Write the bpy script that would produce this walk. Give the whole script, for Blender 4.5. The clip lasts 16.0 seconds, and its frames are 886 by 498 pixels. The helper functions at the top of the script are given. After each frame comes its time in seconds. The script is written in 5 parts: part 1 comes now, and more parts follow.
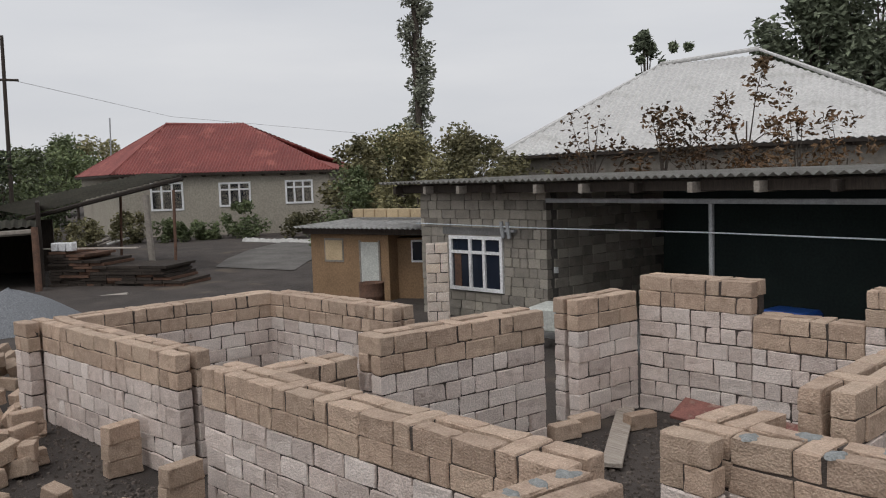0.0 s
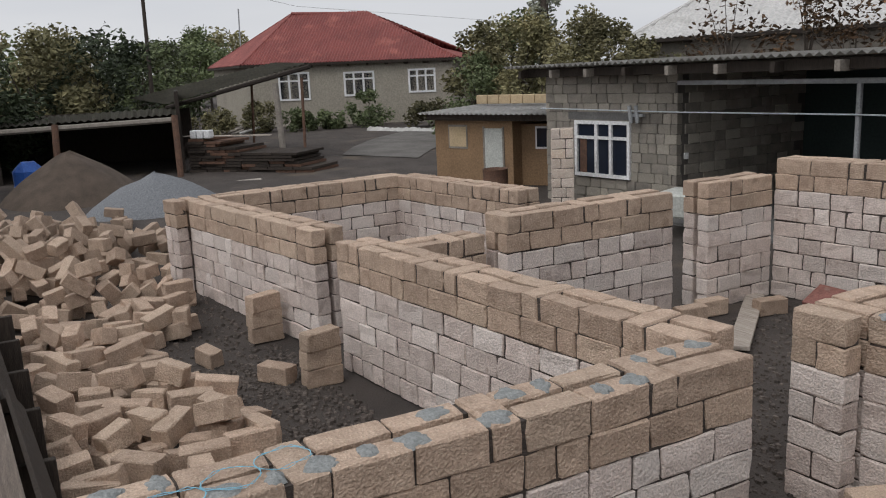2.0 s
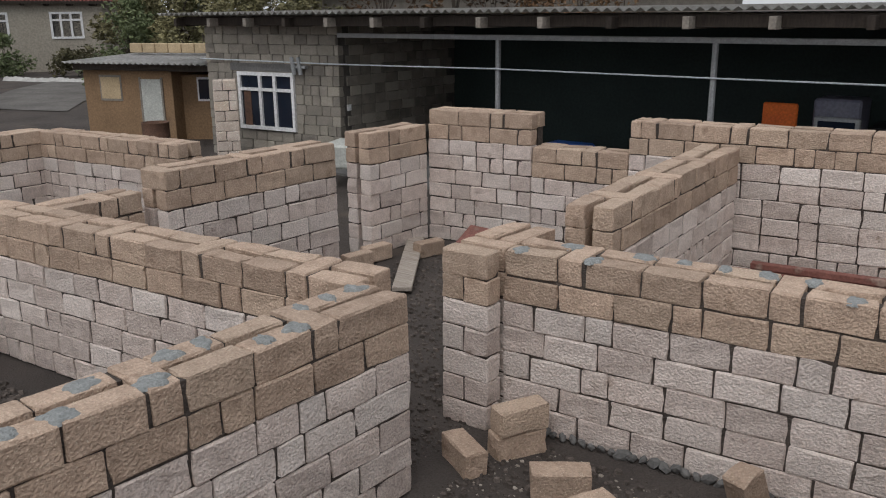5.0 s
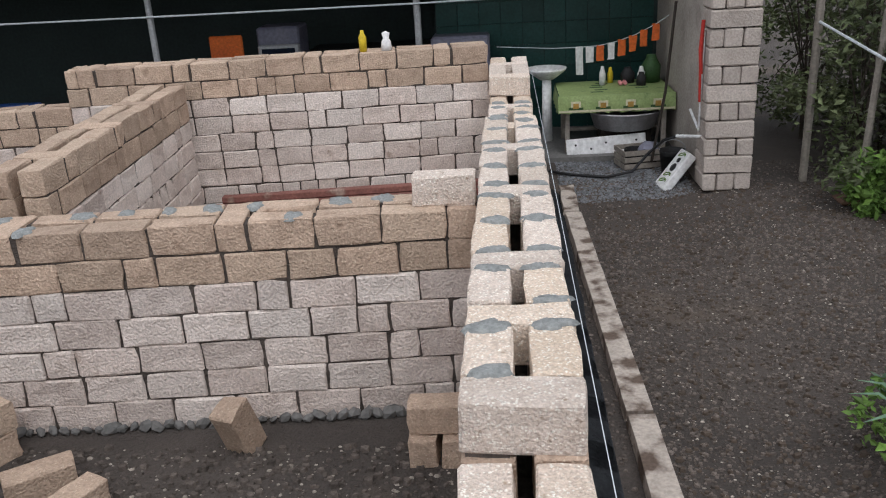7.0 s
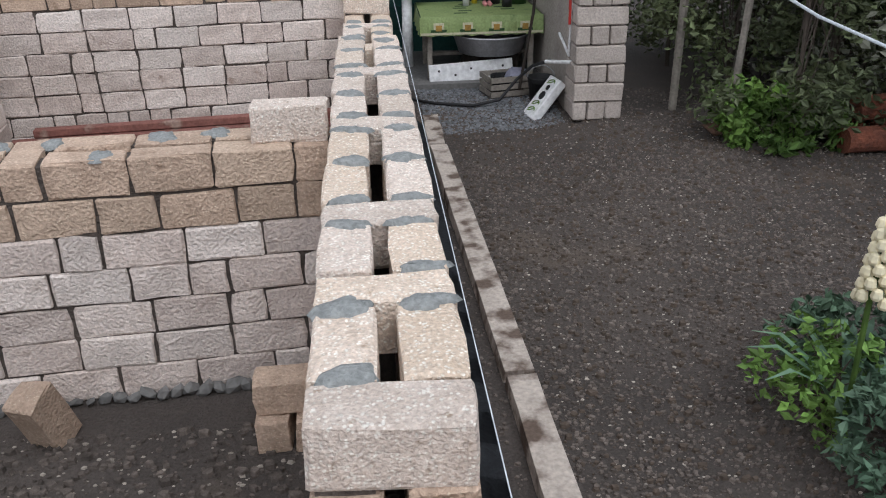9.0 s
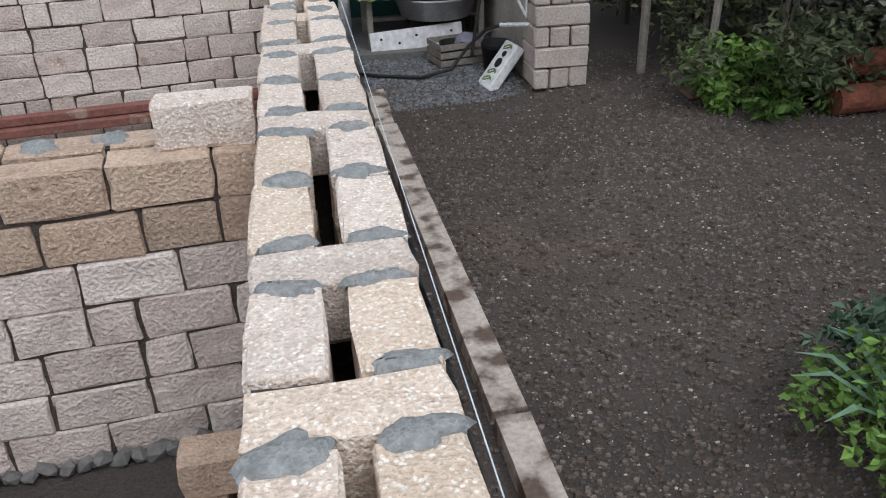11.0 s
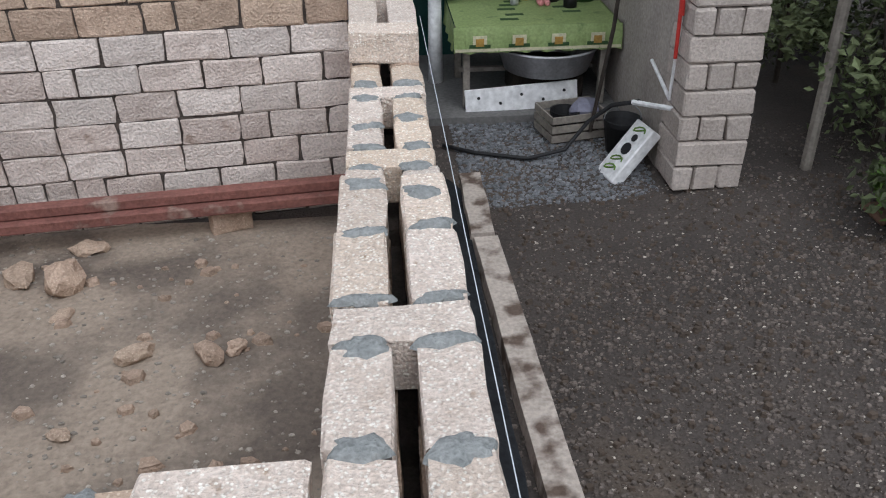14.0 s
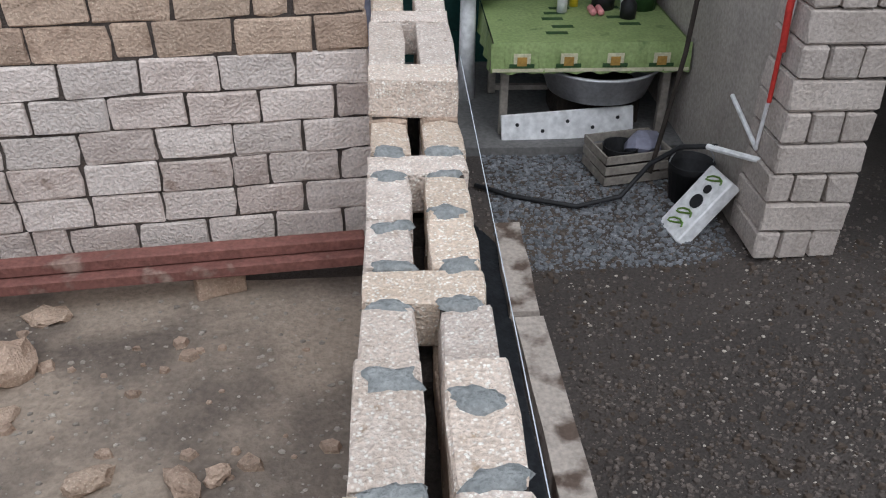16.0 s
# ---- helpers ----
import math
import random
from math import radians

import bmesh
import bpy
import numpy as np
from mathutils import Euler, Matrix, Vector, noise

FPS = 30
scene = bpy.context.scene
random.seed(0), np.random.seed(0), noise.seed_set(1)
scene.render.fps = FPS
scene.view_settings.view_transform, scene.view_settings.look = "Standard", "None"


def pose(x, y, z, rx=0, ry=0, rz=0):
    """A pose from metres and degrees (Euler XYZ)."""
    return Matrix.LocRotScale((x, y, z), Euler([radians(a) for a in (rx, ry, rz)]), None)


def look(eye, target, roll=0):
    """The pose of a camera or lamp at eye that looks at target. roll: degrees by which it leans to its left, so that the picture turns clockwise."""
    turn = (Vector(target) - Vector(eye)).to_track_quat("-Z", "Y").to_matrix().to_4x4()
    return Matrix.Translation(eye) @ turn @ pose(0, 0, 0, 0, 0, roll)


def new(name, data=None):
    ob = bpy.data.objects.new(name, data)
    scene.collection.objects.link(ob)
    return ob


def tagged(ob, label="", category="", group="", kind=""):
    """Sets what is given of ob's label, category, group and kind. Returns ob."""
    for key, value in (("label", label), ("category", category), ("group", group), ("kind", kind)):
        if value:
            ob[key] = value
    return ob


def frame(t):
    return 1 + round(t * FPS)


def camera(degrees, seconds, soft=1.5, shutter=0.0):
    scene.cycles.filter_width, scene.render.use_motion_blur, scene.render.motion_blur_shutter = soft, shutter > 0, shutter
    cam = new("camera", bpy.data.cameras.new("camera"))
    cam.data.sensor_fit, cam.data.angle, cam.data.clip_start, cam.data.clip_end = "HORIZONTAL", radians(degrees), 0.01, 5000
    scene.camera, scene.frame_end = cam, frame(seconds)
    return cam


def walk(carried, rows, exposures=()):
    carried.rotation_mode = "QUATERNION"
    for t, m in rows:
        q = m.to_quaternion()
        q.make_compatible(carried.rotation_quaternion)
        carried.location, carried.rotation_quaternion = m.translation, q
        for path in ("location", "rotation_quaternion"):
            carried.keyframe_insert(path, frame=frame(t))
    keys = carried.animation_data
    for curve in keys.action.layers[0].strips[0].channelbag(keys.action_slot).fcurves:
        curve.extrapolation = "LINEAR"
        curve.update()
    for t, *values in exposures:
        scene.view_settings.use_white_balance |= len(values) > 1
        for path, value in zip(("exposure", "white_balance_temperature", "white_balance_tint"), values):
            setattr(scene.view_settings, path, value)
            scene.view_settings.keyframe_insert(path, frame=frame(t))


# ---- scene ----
cam = camera(55.4, 16.0, soft=1.1)
PATH = [
    (0, (-0.685, 1.549, 3.02), (-2.249, 2.782, 2.844), -2.0),
    (0.5, (-0.613, 1.547, 3.004), (-2.082, 2.886, 2.784), -2.0),
    (1, (-0.599, 1.535, 2.902), (-2.098, 2.821, 2.585), -1.8),
    (1.5, (-0.621, 1.5, 2.897), (-2.226, 2.634, 2.522), -2.6),
    (2, (-0.644, 1.438, 2.905), (-2.343, 2.407, 2.488), -2.7),
    (2.5, (-0.654, 1.42, 2.905), (-2.426, 2.233, 2.46), -2.8),
    (3, (-0.635, 1.411, 2.896), (-2.431, 2.155, 2.427), -1.9),
    (3.5, (-0.633, 1.414, 2.891), (-2.424, 2.156, 2.398), -1.1),
    (4, (-0.636, 1.473, 2.869), (-2.3, 2.452, 2.348), 0.0),
    (4.5, (-0.599, 1.506, 2.869), (-2.057, 2.764, 2.328), 0.1),
    (5, (-0.565, 1.519, 2.888), (-1.754, 3.033, 2.343), -0.6),
    (5.2, (-0.552, 1.524, 2.895), (-1.587, 3.148, 2.355), -0.4),
    (7.3, (-0.205, 1.971, 2.786), (-0.261, 3.828, 2.044), -3.0),
    (7.5, (-0.237, 2.052, 2.787), (-0.215, 3.896, 2.014), -2.3),
    (8, (-0.285, 2.268, 2.796), (-0.118, 4.075, 1.956), -0.4),
    (8.2, (-0.268, 2.345, 2.771), (-0.095, 4.137, 1.9), -0.8),
    (10.3, (-0.192, 3.057, 2.406), (-0.059, 4.858, 1.545), -0.2),
    (10.5, (-0.188, 3.169, 2.405), (-0.04, 4.948, 1.505), -0.7),
    (11, (-0.217, 3.494, 2.428), (0.061, 5.234, 1.482), -1.9),
    (11.5, (-0.186, 3.888, 2.381), (-0.026, 5.62, 1.393), -1.5),
    (12, (-0.201, 4.275, 2.372), (-0.106, 5.986, 1.34), 1.0),
    (12.5, (-0.28, 4.666, 2.621), (-0.128, 6.27, 1.436), 2.5),
    (13, (-0.242, 4.842, 2.751), (-0.101, 6.451, 1.572), -1.8),
    (13.2, (-0.203, 4.975, 2.787), (-0.068, 6.638, 1.685), -1.9),
    (13.5, (-0.172, 5.153, 2.828), (-0.063, 6.861, 1.794), -2.0),
    (14, (-0.231, 5.437, 2.813), (-0.102, 7.151, 1.791), -0.6),
    (14.5, (-0.245, 5.71, 2.822), (-0.056, 7.383, 1.743), 0.3),
    (15, (-0.192, 6.011, 2.838), (-0.174, 7.681, 1.736), 0.3),
    (15.5, (-0.236, 6.354, 2.82), (-0.246, 8.022, 1.717), -0.4),
    (16, (-0.279, 6.678, 2.833), (-0.175, 8.349, 1.738), 0.7),
]
walk(cam, [(t, look(eye, target, roll)) for t, eye, target, roll in PATH],
     exposures=[(0.0, 0.06, 6400, 10), (3.5, 0.14, 6350, 10), (5.2, 0.08, 6350, 10), (7.3, 0.42, 6150, 10), (11.5, 0.44, 6000, 9), (12.5, 0.30, 6350, 9), (13.0, 0.36, 6350, 9), (14.0, 0.42, 5950, 9), (16.0, 0.38, 5900, 9)])

# ---- world, sun, exposure ----
W = bpy.data.worlds.new("overcast_sky")
scene.world = W
W.use_nodes = True
nt = W.node_tree
nt.nodes.clear()
wout = nt.nodes.new("ShaderNodeOutputWorld")
wbg = nt.nodes.new("ShaderNodeBackground")
wsky = nt.nodes.new("ShaderNodeTexSky")
wsky.sky_type, wsky.sun_disc, wsky.sun_elevation, wsky.sun_rotation = "NISHITA", False, radians(48), radians(200)
wsky.air_density, wsky.dust_density = 1.0, 6.0
whs = nt.nodes.new("ShaderNodeHueSaturation")
whs.inputs["Saturation"].default_value = 0.12
wtc = nt.nodes.new("ShaderNodeTexCoord")
wmap = nt.nodes.new("ShaderNodeMapping")
wmap.inputs["Scale"].default_value = (1.2, 1.2, 6.0)
wno = nt.nodes.new("ShaderNodeTexNoise")
wno.inputs["Scale"].default_value, wno.inputs["Detail"].default_value = 1.6, 5
wramp = nt.nodes.new("ShaderNodeValToRGB")
wramp.color_ramp.elements[0].position, wramp.color_ramp.elements[0].color = 0.3, (6.6, 6.75, 7.1, 1)
wramp.color_ramp.elements[1].position, wramp.color_ramp.elements[1].color = 0.75, (8.1, 8.1, 8.2, 1)
wmix = nt.nodes.new("ShaderNodeMix")
wmix.data_type = "RGBA"
wmix.inputs[0].default_value = 0.8
nt.links.new(wsky.outputs[0], whs.inputs["Color"])
nt.links.new(wtc.outputs["Generated"], wmap.inputs[0])
nt.links.new(wmap.outputs[0], wno.inputs["Vector"])
nt.links.new(wno.outputs[0], wramp.inputs[0])
nt.links.new(whs.outputs[0], wmix.inputs[6])
nt.links.new(wramp.outputs[0], wmix.inputs[7])
nt.links.new(wmix.outputs[2], wbg.inputs[0])
wbg.inputs[1].default_value = 0.10
nt.links.new(wbg.outputs[0], wout.inputs[0])
sun = new("sun", bpy.data.lights.new("sun", "SUN"))
sun.data.energy, sun.data.angle, sun.data.color = 0.9, radians(35), (1.0, 0.97, 0.93)
sun.matrix_world = look((6, -12, 20), (0, 0, 0))

R = random.Random(7)


# ---- materials ----
def mat(name, a, b, scale=6.0, rough=0.9, bump=0.3, fine=60.0, fleck=None, fleck_scale=40.0, fleck_cut=0.35, rnd=0.0, metal=0.0,
        spec=0.3, stain=None, stain_scale=1.5, stain_cut=0.55, tint=None, tint_amount=0.0, stretch=None, fleck_amount=0.85):
    """Colour a to b by coarse and fine noise at world size, with flecks, stains and a random shade for each object."""
    m = bpy.data.materials.new(name)
    m.use_nodes = True
    t = m.node_tree
    n, l = t.nodes, t.links
    p = n["Principled BSDF"]
    p.inputs["Roughness"].default_value = rough
    p.inputs["Metallic"].default_value = metal
    p.inputs["Specular IOR Level"].default_value = spec
    geo = n.new("ShaderNodeNewGeometry")
    vec = geo.outputs["Position"]
    if stretch:
        mp = n.new("ShaderNodeMapping")
        mp.inputs["Scale"].default_value = stretch
        l.new(vec, mp.inputs[0])
        vec = mp.outputs[0]

    def noise_of(s, d=4):
        x = n.new("ShaderNodeTexNoise")
        x.inputs["Scale"].default_value, x.inputs["Detail"].default_value = s, d
        l.new(vec, x.inputs["Vector"])
        return x.outputs[0]

    def mixed(fac, c1, c2):
        x = n.new("ShaderNodeMix")
        x.data_type = "RGBA"
        for sock, v in ((x.inputs[0], fac), (x.inputs[6], c1), (x.inputs[7], c2)):
            if isinstance(v, (tuple, float, int)):
                sock.default_value = (*v, 1) if isinstance(v, tuple) else v
            else:
                l.new(v, sock)
        return x.outputs[2]

    def ramp(v, lo, hi):
        x = n.new("ShaderNodeMapRange")
        x.inputs["From Min"].default_value, x.inputs["From Max"].default_value = lo, hi
        l.new(v, x.inputs["Value"])
        return x.outputs[0]

    def times(v, k):
        x = n.new("ShaderNodeMath")
        x.operation = "MULTIPLY"
        l.new(v, x.inputs[0])
        if isinstance(k, float):
            x.inputs[1].default_value = k
        else:
            l.new(k, x.inputs[1])
        return x.outputs[0]

    fine_n = noise_of(fine, 5)
    col = mixed(ramp(noise_of(scale), 0.3, 0.7), a, b)
    if stain:
        col = mixed(ramp(noise_of(stain_scale, 5), stain_cut, stain_cut + 0.12), col, stain)
    if tint:
        oi = n.new("ShaderNodeObjectInfo")
        x = n.new("ShaderNodeMath")
        x.operation = "FRACT"
        l.new(times(oi.outputs["Random"], 7.31), x.inputs[0])
        col = mixed(times(ramp(x.outputs[0], 0.35, 1.0), tint_amount), col, tint)
    if fleck:
        v = n.new("ShaderNodeTexVoronoi")
        v.inputs["Scale"].default_value = fleck_scale
        l.new(vec, v.inputs["Vector"])
        gate = times(ramp(v.outputs["Distance"], fleck_cut, fleck_cut - 0.12), ramp(noise_of(fleck_scale * 0.45, 2), 0.42, 0.6))
        col = mixed(times(gate, fleck_amount), col, fleck)
    hs = n.new("ShaderNodeHueSaturation")
    l.new(col, hs.inputs["Color"])
    x = n.new("ShaderNodeMapRange")
    x.inputs["From Min"].default_value, x.inputs["From Max"].default_value = 0.3, 0.7
    x.inputs["To Min"].default_value, x.inputs["To Max"].default_value = 0.80, 1.18
    l.new(fine_n, x.inputs["Value"])
    val = x.outputs[0]
    if rnd:
        oi = n.new("ShaderNodeObjectInfo")
        y = n.new("ShaderNodeMapRange")
        y.inputs["To Min"].default_value, y.inputs["To Max"].default_value = 1 - rnd, 1 + rnd
        l.new(oi.outputs["Random"], y.inputs["Value"])
        val = times(val, y.outputs[0])
        gi = n.new("ShaderNodeMapRange")
        gi.inputs["To Min"].default_value, gi.inputs["To Max"].default_value = 1 - rnd, 1 + rnd
        l.new(geo.outputs["Random Per Island"], gi.inputs["Value"])
        val = times(val, gi.outputs[0])
    l.new(val, hs.inputs["Value"])
    l.new(hs.outputs[0], p.inputs["Base Color"])
    if bump:
        bp = n.new("ShaderNodeBump")
        bp.inputs["Strength"].default_value, bp.inputs["Distance"].default_value = min(1.0, bump), 0.02
        l.new(fine_n, bp.inputs["Height"])
        l.new(bp.outputs[0], p.inputs["Normal"])
    return m


M_TAN = mat("tan_shell_stone", (0.465, 0.348, 0.268), (0.35, 0.256, 0.193), 9, 0.95, 0.95, 62, (0.66, 0.56, 0.44), 70, 0.34, 0.15, stain=(0.26, 0.18, 0.13), stain_scale=7, stain_cut=0.62, tint=(0.44, 0.35, 0.27), tint_amount=0.4, fleck_amount=0.5)
M_PALE = mat("pale_shell_stone", (0.60, 0.515, 0.47), (0.48, 0.40, 0.36), 8, 0.95, 0.9, 60, (0.72, 0.66, 0.6), 60, 0.34, 0.13, stain=(0.36, 0.28, 0.235), stain_scale=6, stain_cut=0.64, tint=(0.66, 0.60, 0.56), tint_amount=0.7, fleck_amount=0.5)
M_CREAM = mat("cream_shell_stone", (0.66, 0.565, 0.50), (0.55, 0.455, 0.39), 12, 0.95, 0.9, 80, (0.84, 0.80, 0.73), 85, 0.46, 0.12, stain=(0.34, 0.25, 0.18), stain_scale=22, stain_cut=0.63, tint=(0.60, 0.45, 0.30), tint_amount=0.45)
M_GREY = mat("grey_house_stone", (0.24, 0.215, 0.185), (0.17, 0.155, 0.135), 5, 0.95, 0.7, 50, rnd=0.2, tint=(0.34, 0.31, 0.26), tint_amount=0.8)
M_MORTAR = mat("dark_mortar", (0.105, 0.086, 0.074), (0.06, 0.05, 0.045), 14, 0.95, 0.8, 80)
M_WET = mat("wet_cement", (0.33, 0.34, 0.335), (0.23, 0.243, 0.24), 25, 0.8, 0.9, 70)
M_GREYMORTAR = mat("grey_wall_mortar", (0.12, 0.11, 0.10), (0.09, 0.083, 0.075), 10, 0.95, 0.6, 60)
M_GROUND = mat("damp_gravelly_earth", (0.088, 0.074, 0.066), (0.054, 0.046, 0.042), 0.9, 0.95, 1.0, 55, (0.20, 0.175, 0.15), 60, 0.24, fleck_amount=0.2, stain=(0.12, 0.095, 0.075), stain_scale=0.7, stain_cut=0.58)
M_FLOOR = mat("dusty_room_earth", (0.20, 0.165, 0.135), (0.125, 0.102, 0.086), 1.1, 0.95, 0.9, 30, (0.32, 0.28, 0.23), 40, 0.22, stain=(0.33, 0.27, 0.215), stain_scale=0.9, stain_cut=0.44, fleck_amount=0.4)
M_STONES = mat("gravel_stones", (0.15, 0.125, 0.11), (0.07, 0.058, 0.05), 20, 0.9, 0.5, 90, rnd=0.35)
M_LITTER = mat("pale_stone_chips", (0.40, 0.36, 0.31), (0.24, 0.21, 0.18), 30, 0.9, 0.4, 90, rnd=0.35)
M_GRAVEL = mat("blue_grey_gravel", (0.30, 0.31, 0.33), (0.18, 0.19, 0.205), 30, 0.9, 1.0, 45, (0.5, 0.5, 0.5), 45, 0.25, rnd=0.3)
M_SAND = mat("brown_sand", (0.11, 0.084, 0.066), (0.07, 0.054, 0.043), 3, 0.95, 0.6, 40)
M_WOOD = mat("weathered_board", (0.42, 0.37, 0.32), (0.29, 0.25, 0.215), 5, 0.85, 0.4, 30, stretch=(0.6, 8, 8), rnd=0.12, stain=(0.17, 0.135, 0.11), stain_scale=3, stain_cut=0.6)
M_BEAM = mat("cement_caked_beam", (0.54, 0.475, 0.42), (0.42, 0.365, 0.32), 6, 0.9, 0.5, 40, stain=(0.13, 0.095, 0.075), stain_scale=4.5, stain_cut=0.49)
M_BROWNBOARD = mat("brown_weathered_board", (0.25, 0.205, 0.17), (0.16, 0.13, 0.11), 5, 0.85, 0.4, 30, stretch=(0.6, 8, 8), stain=(0.40, 0.35, 0.3), stain_scale=4, stain_cut=0.66)
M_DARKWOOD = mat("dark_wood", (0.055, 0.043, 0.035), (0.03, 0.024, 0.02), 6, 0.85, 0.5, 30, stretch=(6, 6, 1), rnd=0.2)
M_REDWOOD = mat("reddish_timber", (0.26, 0.115, 0.095), (0.17, 0.075, 0.062), 6, 0.8, 0.5, 40, stain=(0.33, 0.24, 0.2), stain_scale=6, stain_cut=0.58)
M_LOG = mat("bark_log", (0.24, 0.085, 0.05), (0.13, 0.05, 0.035), 14, 0.9, 0.9, 40)
M_PLASTER = mat("grey_plaster", (0.42, 0.38, 0.34), (0.33, 0.295, 0.265), 2, 0.95, 0.4, 40, stain=(0.25, 0.215, 0.19), stain_scale=2, stain_cut=0.58)
M_PIER = mat("pier_blocks", (0.50, 0.44, 0.40), (0.41, 0.355, 0.315), 5, 0.95, 0.6, 50, rnd=0.12)
M_RENDER = mat("beige_render", (0.36, 0.33, 0.275), (0.31, 0.28, 0.235), 0.6, 0.95, 0.2, 12, stain=(0.25, 0.225, 0.19), stain_scale=0.35, stain_cut=0.6)
M_REDROOF = mat("red_corrugated_roof", (0.26, 0.080, 0.070), (0.20, 0.062, 0.056), 0.7, 0.6, 0.1, 9, rnd=0.1, stain=(0.34, 0.12, 0.10), stain_scale=0.8, stain_cut=0.58)
M_WHITEROOF = mat("pale_fibre_cement_roof", (0.56, 0.55, 0.535), (0.48, 0.47, 0.46), 0.5, 0.8, 0.1, 9, stain=(0.40, 0.39, 0.37), stain_scale=0.6, stain_cut=0.6)
M_SLATE = mat("grey_corrugated_sheet", (0.36, 0.35, 0.33), (0.25, 0.24, 0.22), 2, 0.85, 0.3, 20)
M_MOSS = mat("mossy_old_sheet", (0.10, 0.092, 0.07), (0.065, 0.06, 0.048), 2, 0.9, 0.4, 20)
M_MUD = mat("mud_plaster", (0.31, 0.20, 0.115), (0.24, 0.155, 0.09), 1.2, 0.95, 0.3, 25, stain=(0.19, 0.125, 0.08), stain_scale=0.9, stain_cut=0.6)
M_YELLOW = mat("yellow_stone", (0.50, 0.39, 0.25), (0.42, 0.32, 0.2), 4, 0.95, 0.5, 40, rnd=0.15)
M_WHITE = mat("white_plastic", (0.78, 0.78, 0.78), (0.72, 0.72, 0.73), 3, 0.4, 0.05, 20)
M_METAL = mat("grey_painted_steel", (0.40, 0.41, 0.42), (0.30, 0.31, 0.32), 8, 0.5, 0.1, 40, metal=0.3)
M_ALU = mat("dull_aluminium", (0.55, 0.55, 0.57), (0.42, 0.42, 0.44), 10, 0.4, 0.1, 40, metal=0.35)
M_BLACK = mat("black_rubber", (0.022, 0.022, 0.024), (0.014, 0.014, 0.015), 9, 0.6, 0.2, 50)
M_TILE = mat("dark_green_tile", (0.018, 0.060, 0.054), (0.012, 0.045, 0.040), 4, 0.3, 0.05, 30, rnd=0.2)
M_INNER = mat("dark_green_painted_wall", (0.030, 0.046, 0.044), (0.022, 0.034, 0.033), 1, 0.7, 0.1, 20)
M_CLOTH = mat("green_oilcloth", (0.30, 0.38, 0.16), (0.23, 0.31, 0.12), 5, 0.6, 0.1, 40, stain=(0.10, 0.17, 0.06), stain_scale=6, stain_cut=0.62)
M_CREAMPRINT = mat("cream_print", (0.60, 0.58, 0.40), (0.55, 0.52, 0.36), 9, 0.6, 0.1, 40)
M_GOLD = mat("gold_print", (0.42, 0.25, 0.06), (0.33, 0.2, 0.05), 9, 0.6, 0.1, 40)
M_DARKGREEN = mat("dark_green_print", (0.04, 0.09, 0.03), (0.03, 0.07, 0.025), 9, 0.6, 0.1, 40)
M_BLUE = mat("blue_plastic", (0.03, 0.10, 0.36), (0.02, 0.07, 0.28), 3, 0.5, 0.1, 20)
M_ORANGE = mat("orange_plastic", (0.75, 0.17, 0.03), (0.62, 0.13, 0.03), 4, 0.6, 0.1, 30)
M_RED = mat("red_cloth", (0.50, 0.04, 0.03), (0.38, 0.03, 0.025), 8, 0.7, 0.1, 50)
M_PINK = mat("pink_rubber", (0.70, 0.30, 0.30), (0.6, 0.24, 0.25), 8, 0.6, 0.1, 50)
M_YEL = mat("yellow_plastic", (0.72, 0.55, 0.03), (0.62, 0.45, 0.03), 8, 0.5, 0.1, 30)
M_BROWN = mat("brown_cabinet_wood", (0.085, 0.05, 0.035), (0.06, 0.036, 0.026), 4, 0.6, 0.2, 30)
M_LILAC = mat("grey_lilac_enamel", (0.23, 0.23, 0.29), (0.18, 0.18, 0.24), 3, 0.5, 0.1, 20)
M_CURTAIN = mat("white_gauze", (0.55, 0.56, 0.52), (0.45, 0.46, 0.43), 8, 0.9, 0.2, 30)
M_STRING = mat("pale_cord", (0.62, 0.66, 0.68), (0.5, 0.55, 0.6), 20, 0.8, 0.0, 30)
M_BLUESTRING = mat("blue_twine", (0.25, 0.5, 0.62), (0.2, 0.42, 0.55), 20, 0.8, 0.0, 30)
M_MEMBRANE = mat("black_roofing_felt", (0.042, 0.046, 0.052), (0.026, 0.028, 0.033), 12, 0.8, 0.5, 40)
M_CONC = mat("grey_concrete", (0.17, 0.165, 0.16), (0.12, 0.118, 0.115), 2, 0.9, 0.4, 30)
M_ROAD = mat("pale_dirt_road", (0.17, 0.16, 0.148), (0.10, 0.092, 0.085), 0.8, 0.95, 0.4, 14)
M_BARK = mat("tree_bark", (0.10, 0.08, 0.065), (0.06, 0.05, 0.042), 8, 0.95, 0.7, 30)
M_BIRCH = mat("pale_pole_wood", (0.30, 0.27, 0.235), (0.22, 0.195, 0.17), 7, 0.9, 0.4, 30)
M_LEAF = mat("dark_green_leaves", (0.15, 0.175, 0.085), (0.085, 0.11, 0.05), 1.5, 0.6, 0, 20, rnd=0.4)
# M_LEAF at about half brightness: the garden's shade is put into the colour
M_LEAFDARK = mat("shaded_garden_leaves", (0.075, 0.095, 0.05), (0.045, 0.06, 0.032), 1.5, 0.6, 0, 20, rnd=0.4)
# paler than M_LEAF: distance haze painted into the leaf colour of the far trees
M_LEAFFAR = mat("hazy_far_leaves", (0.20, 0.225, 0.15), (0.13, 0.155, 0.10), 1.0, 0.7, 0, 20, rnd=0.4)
M_LEAFBRIGHT = mat("bright_green_leaves", (0.15, 0.25, 0.05), (0.09, 0.17, 0.04), 4, 0.6, 0, 20, rnd=0.4)
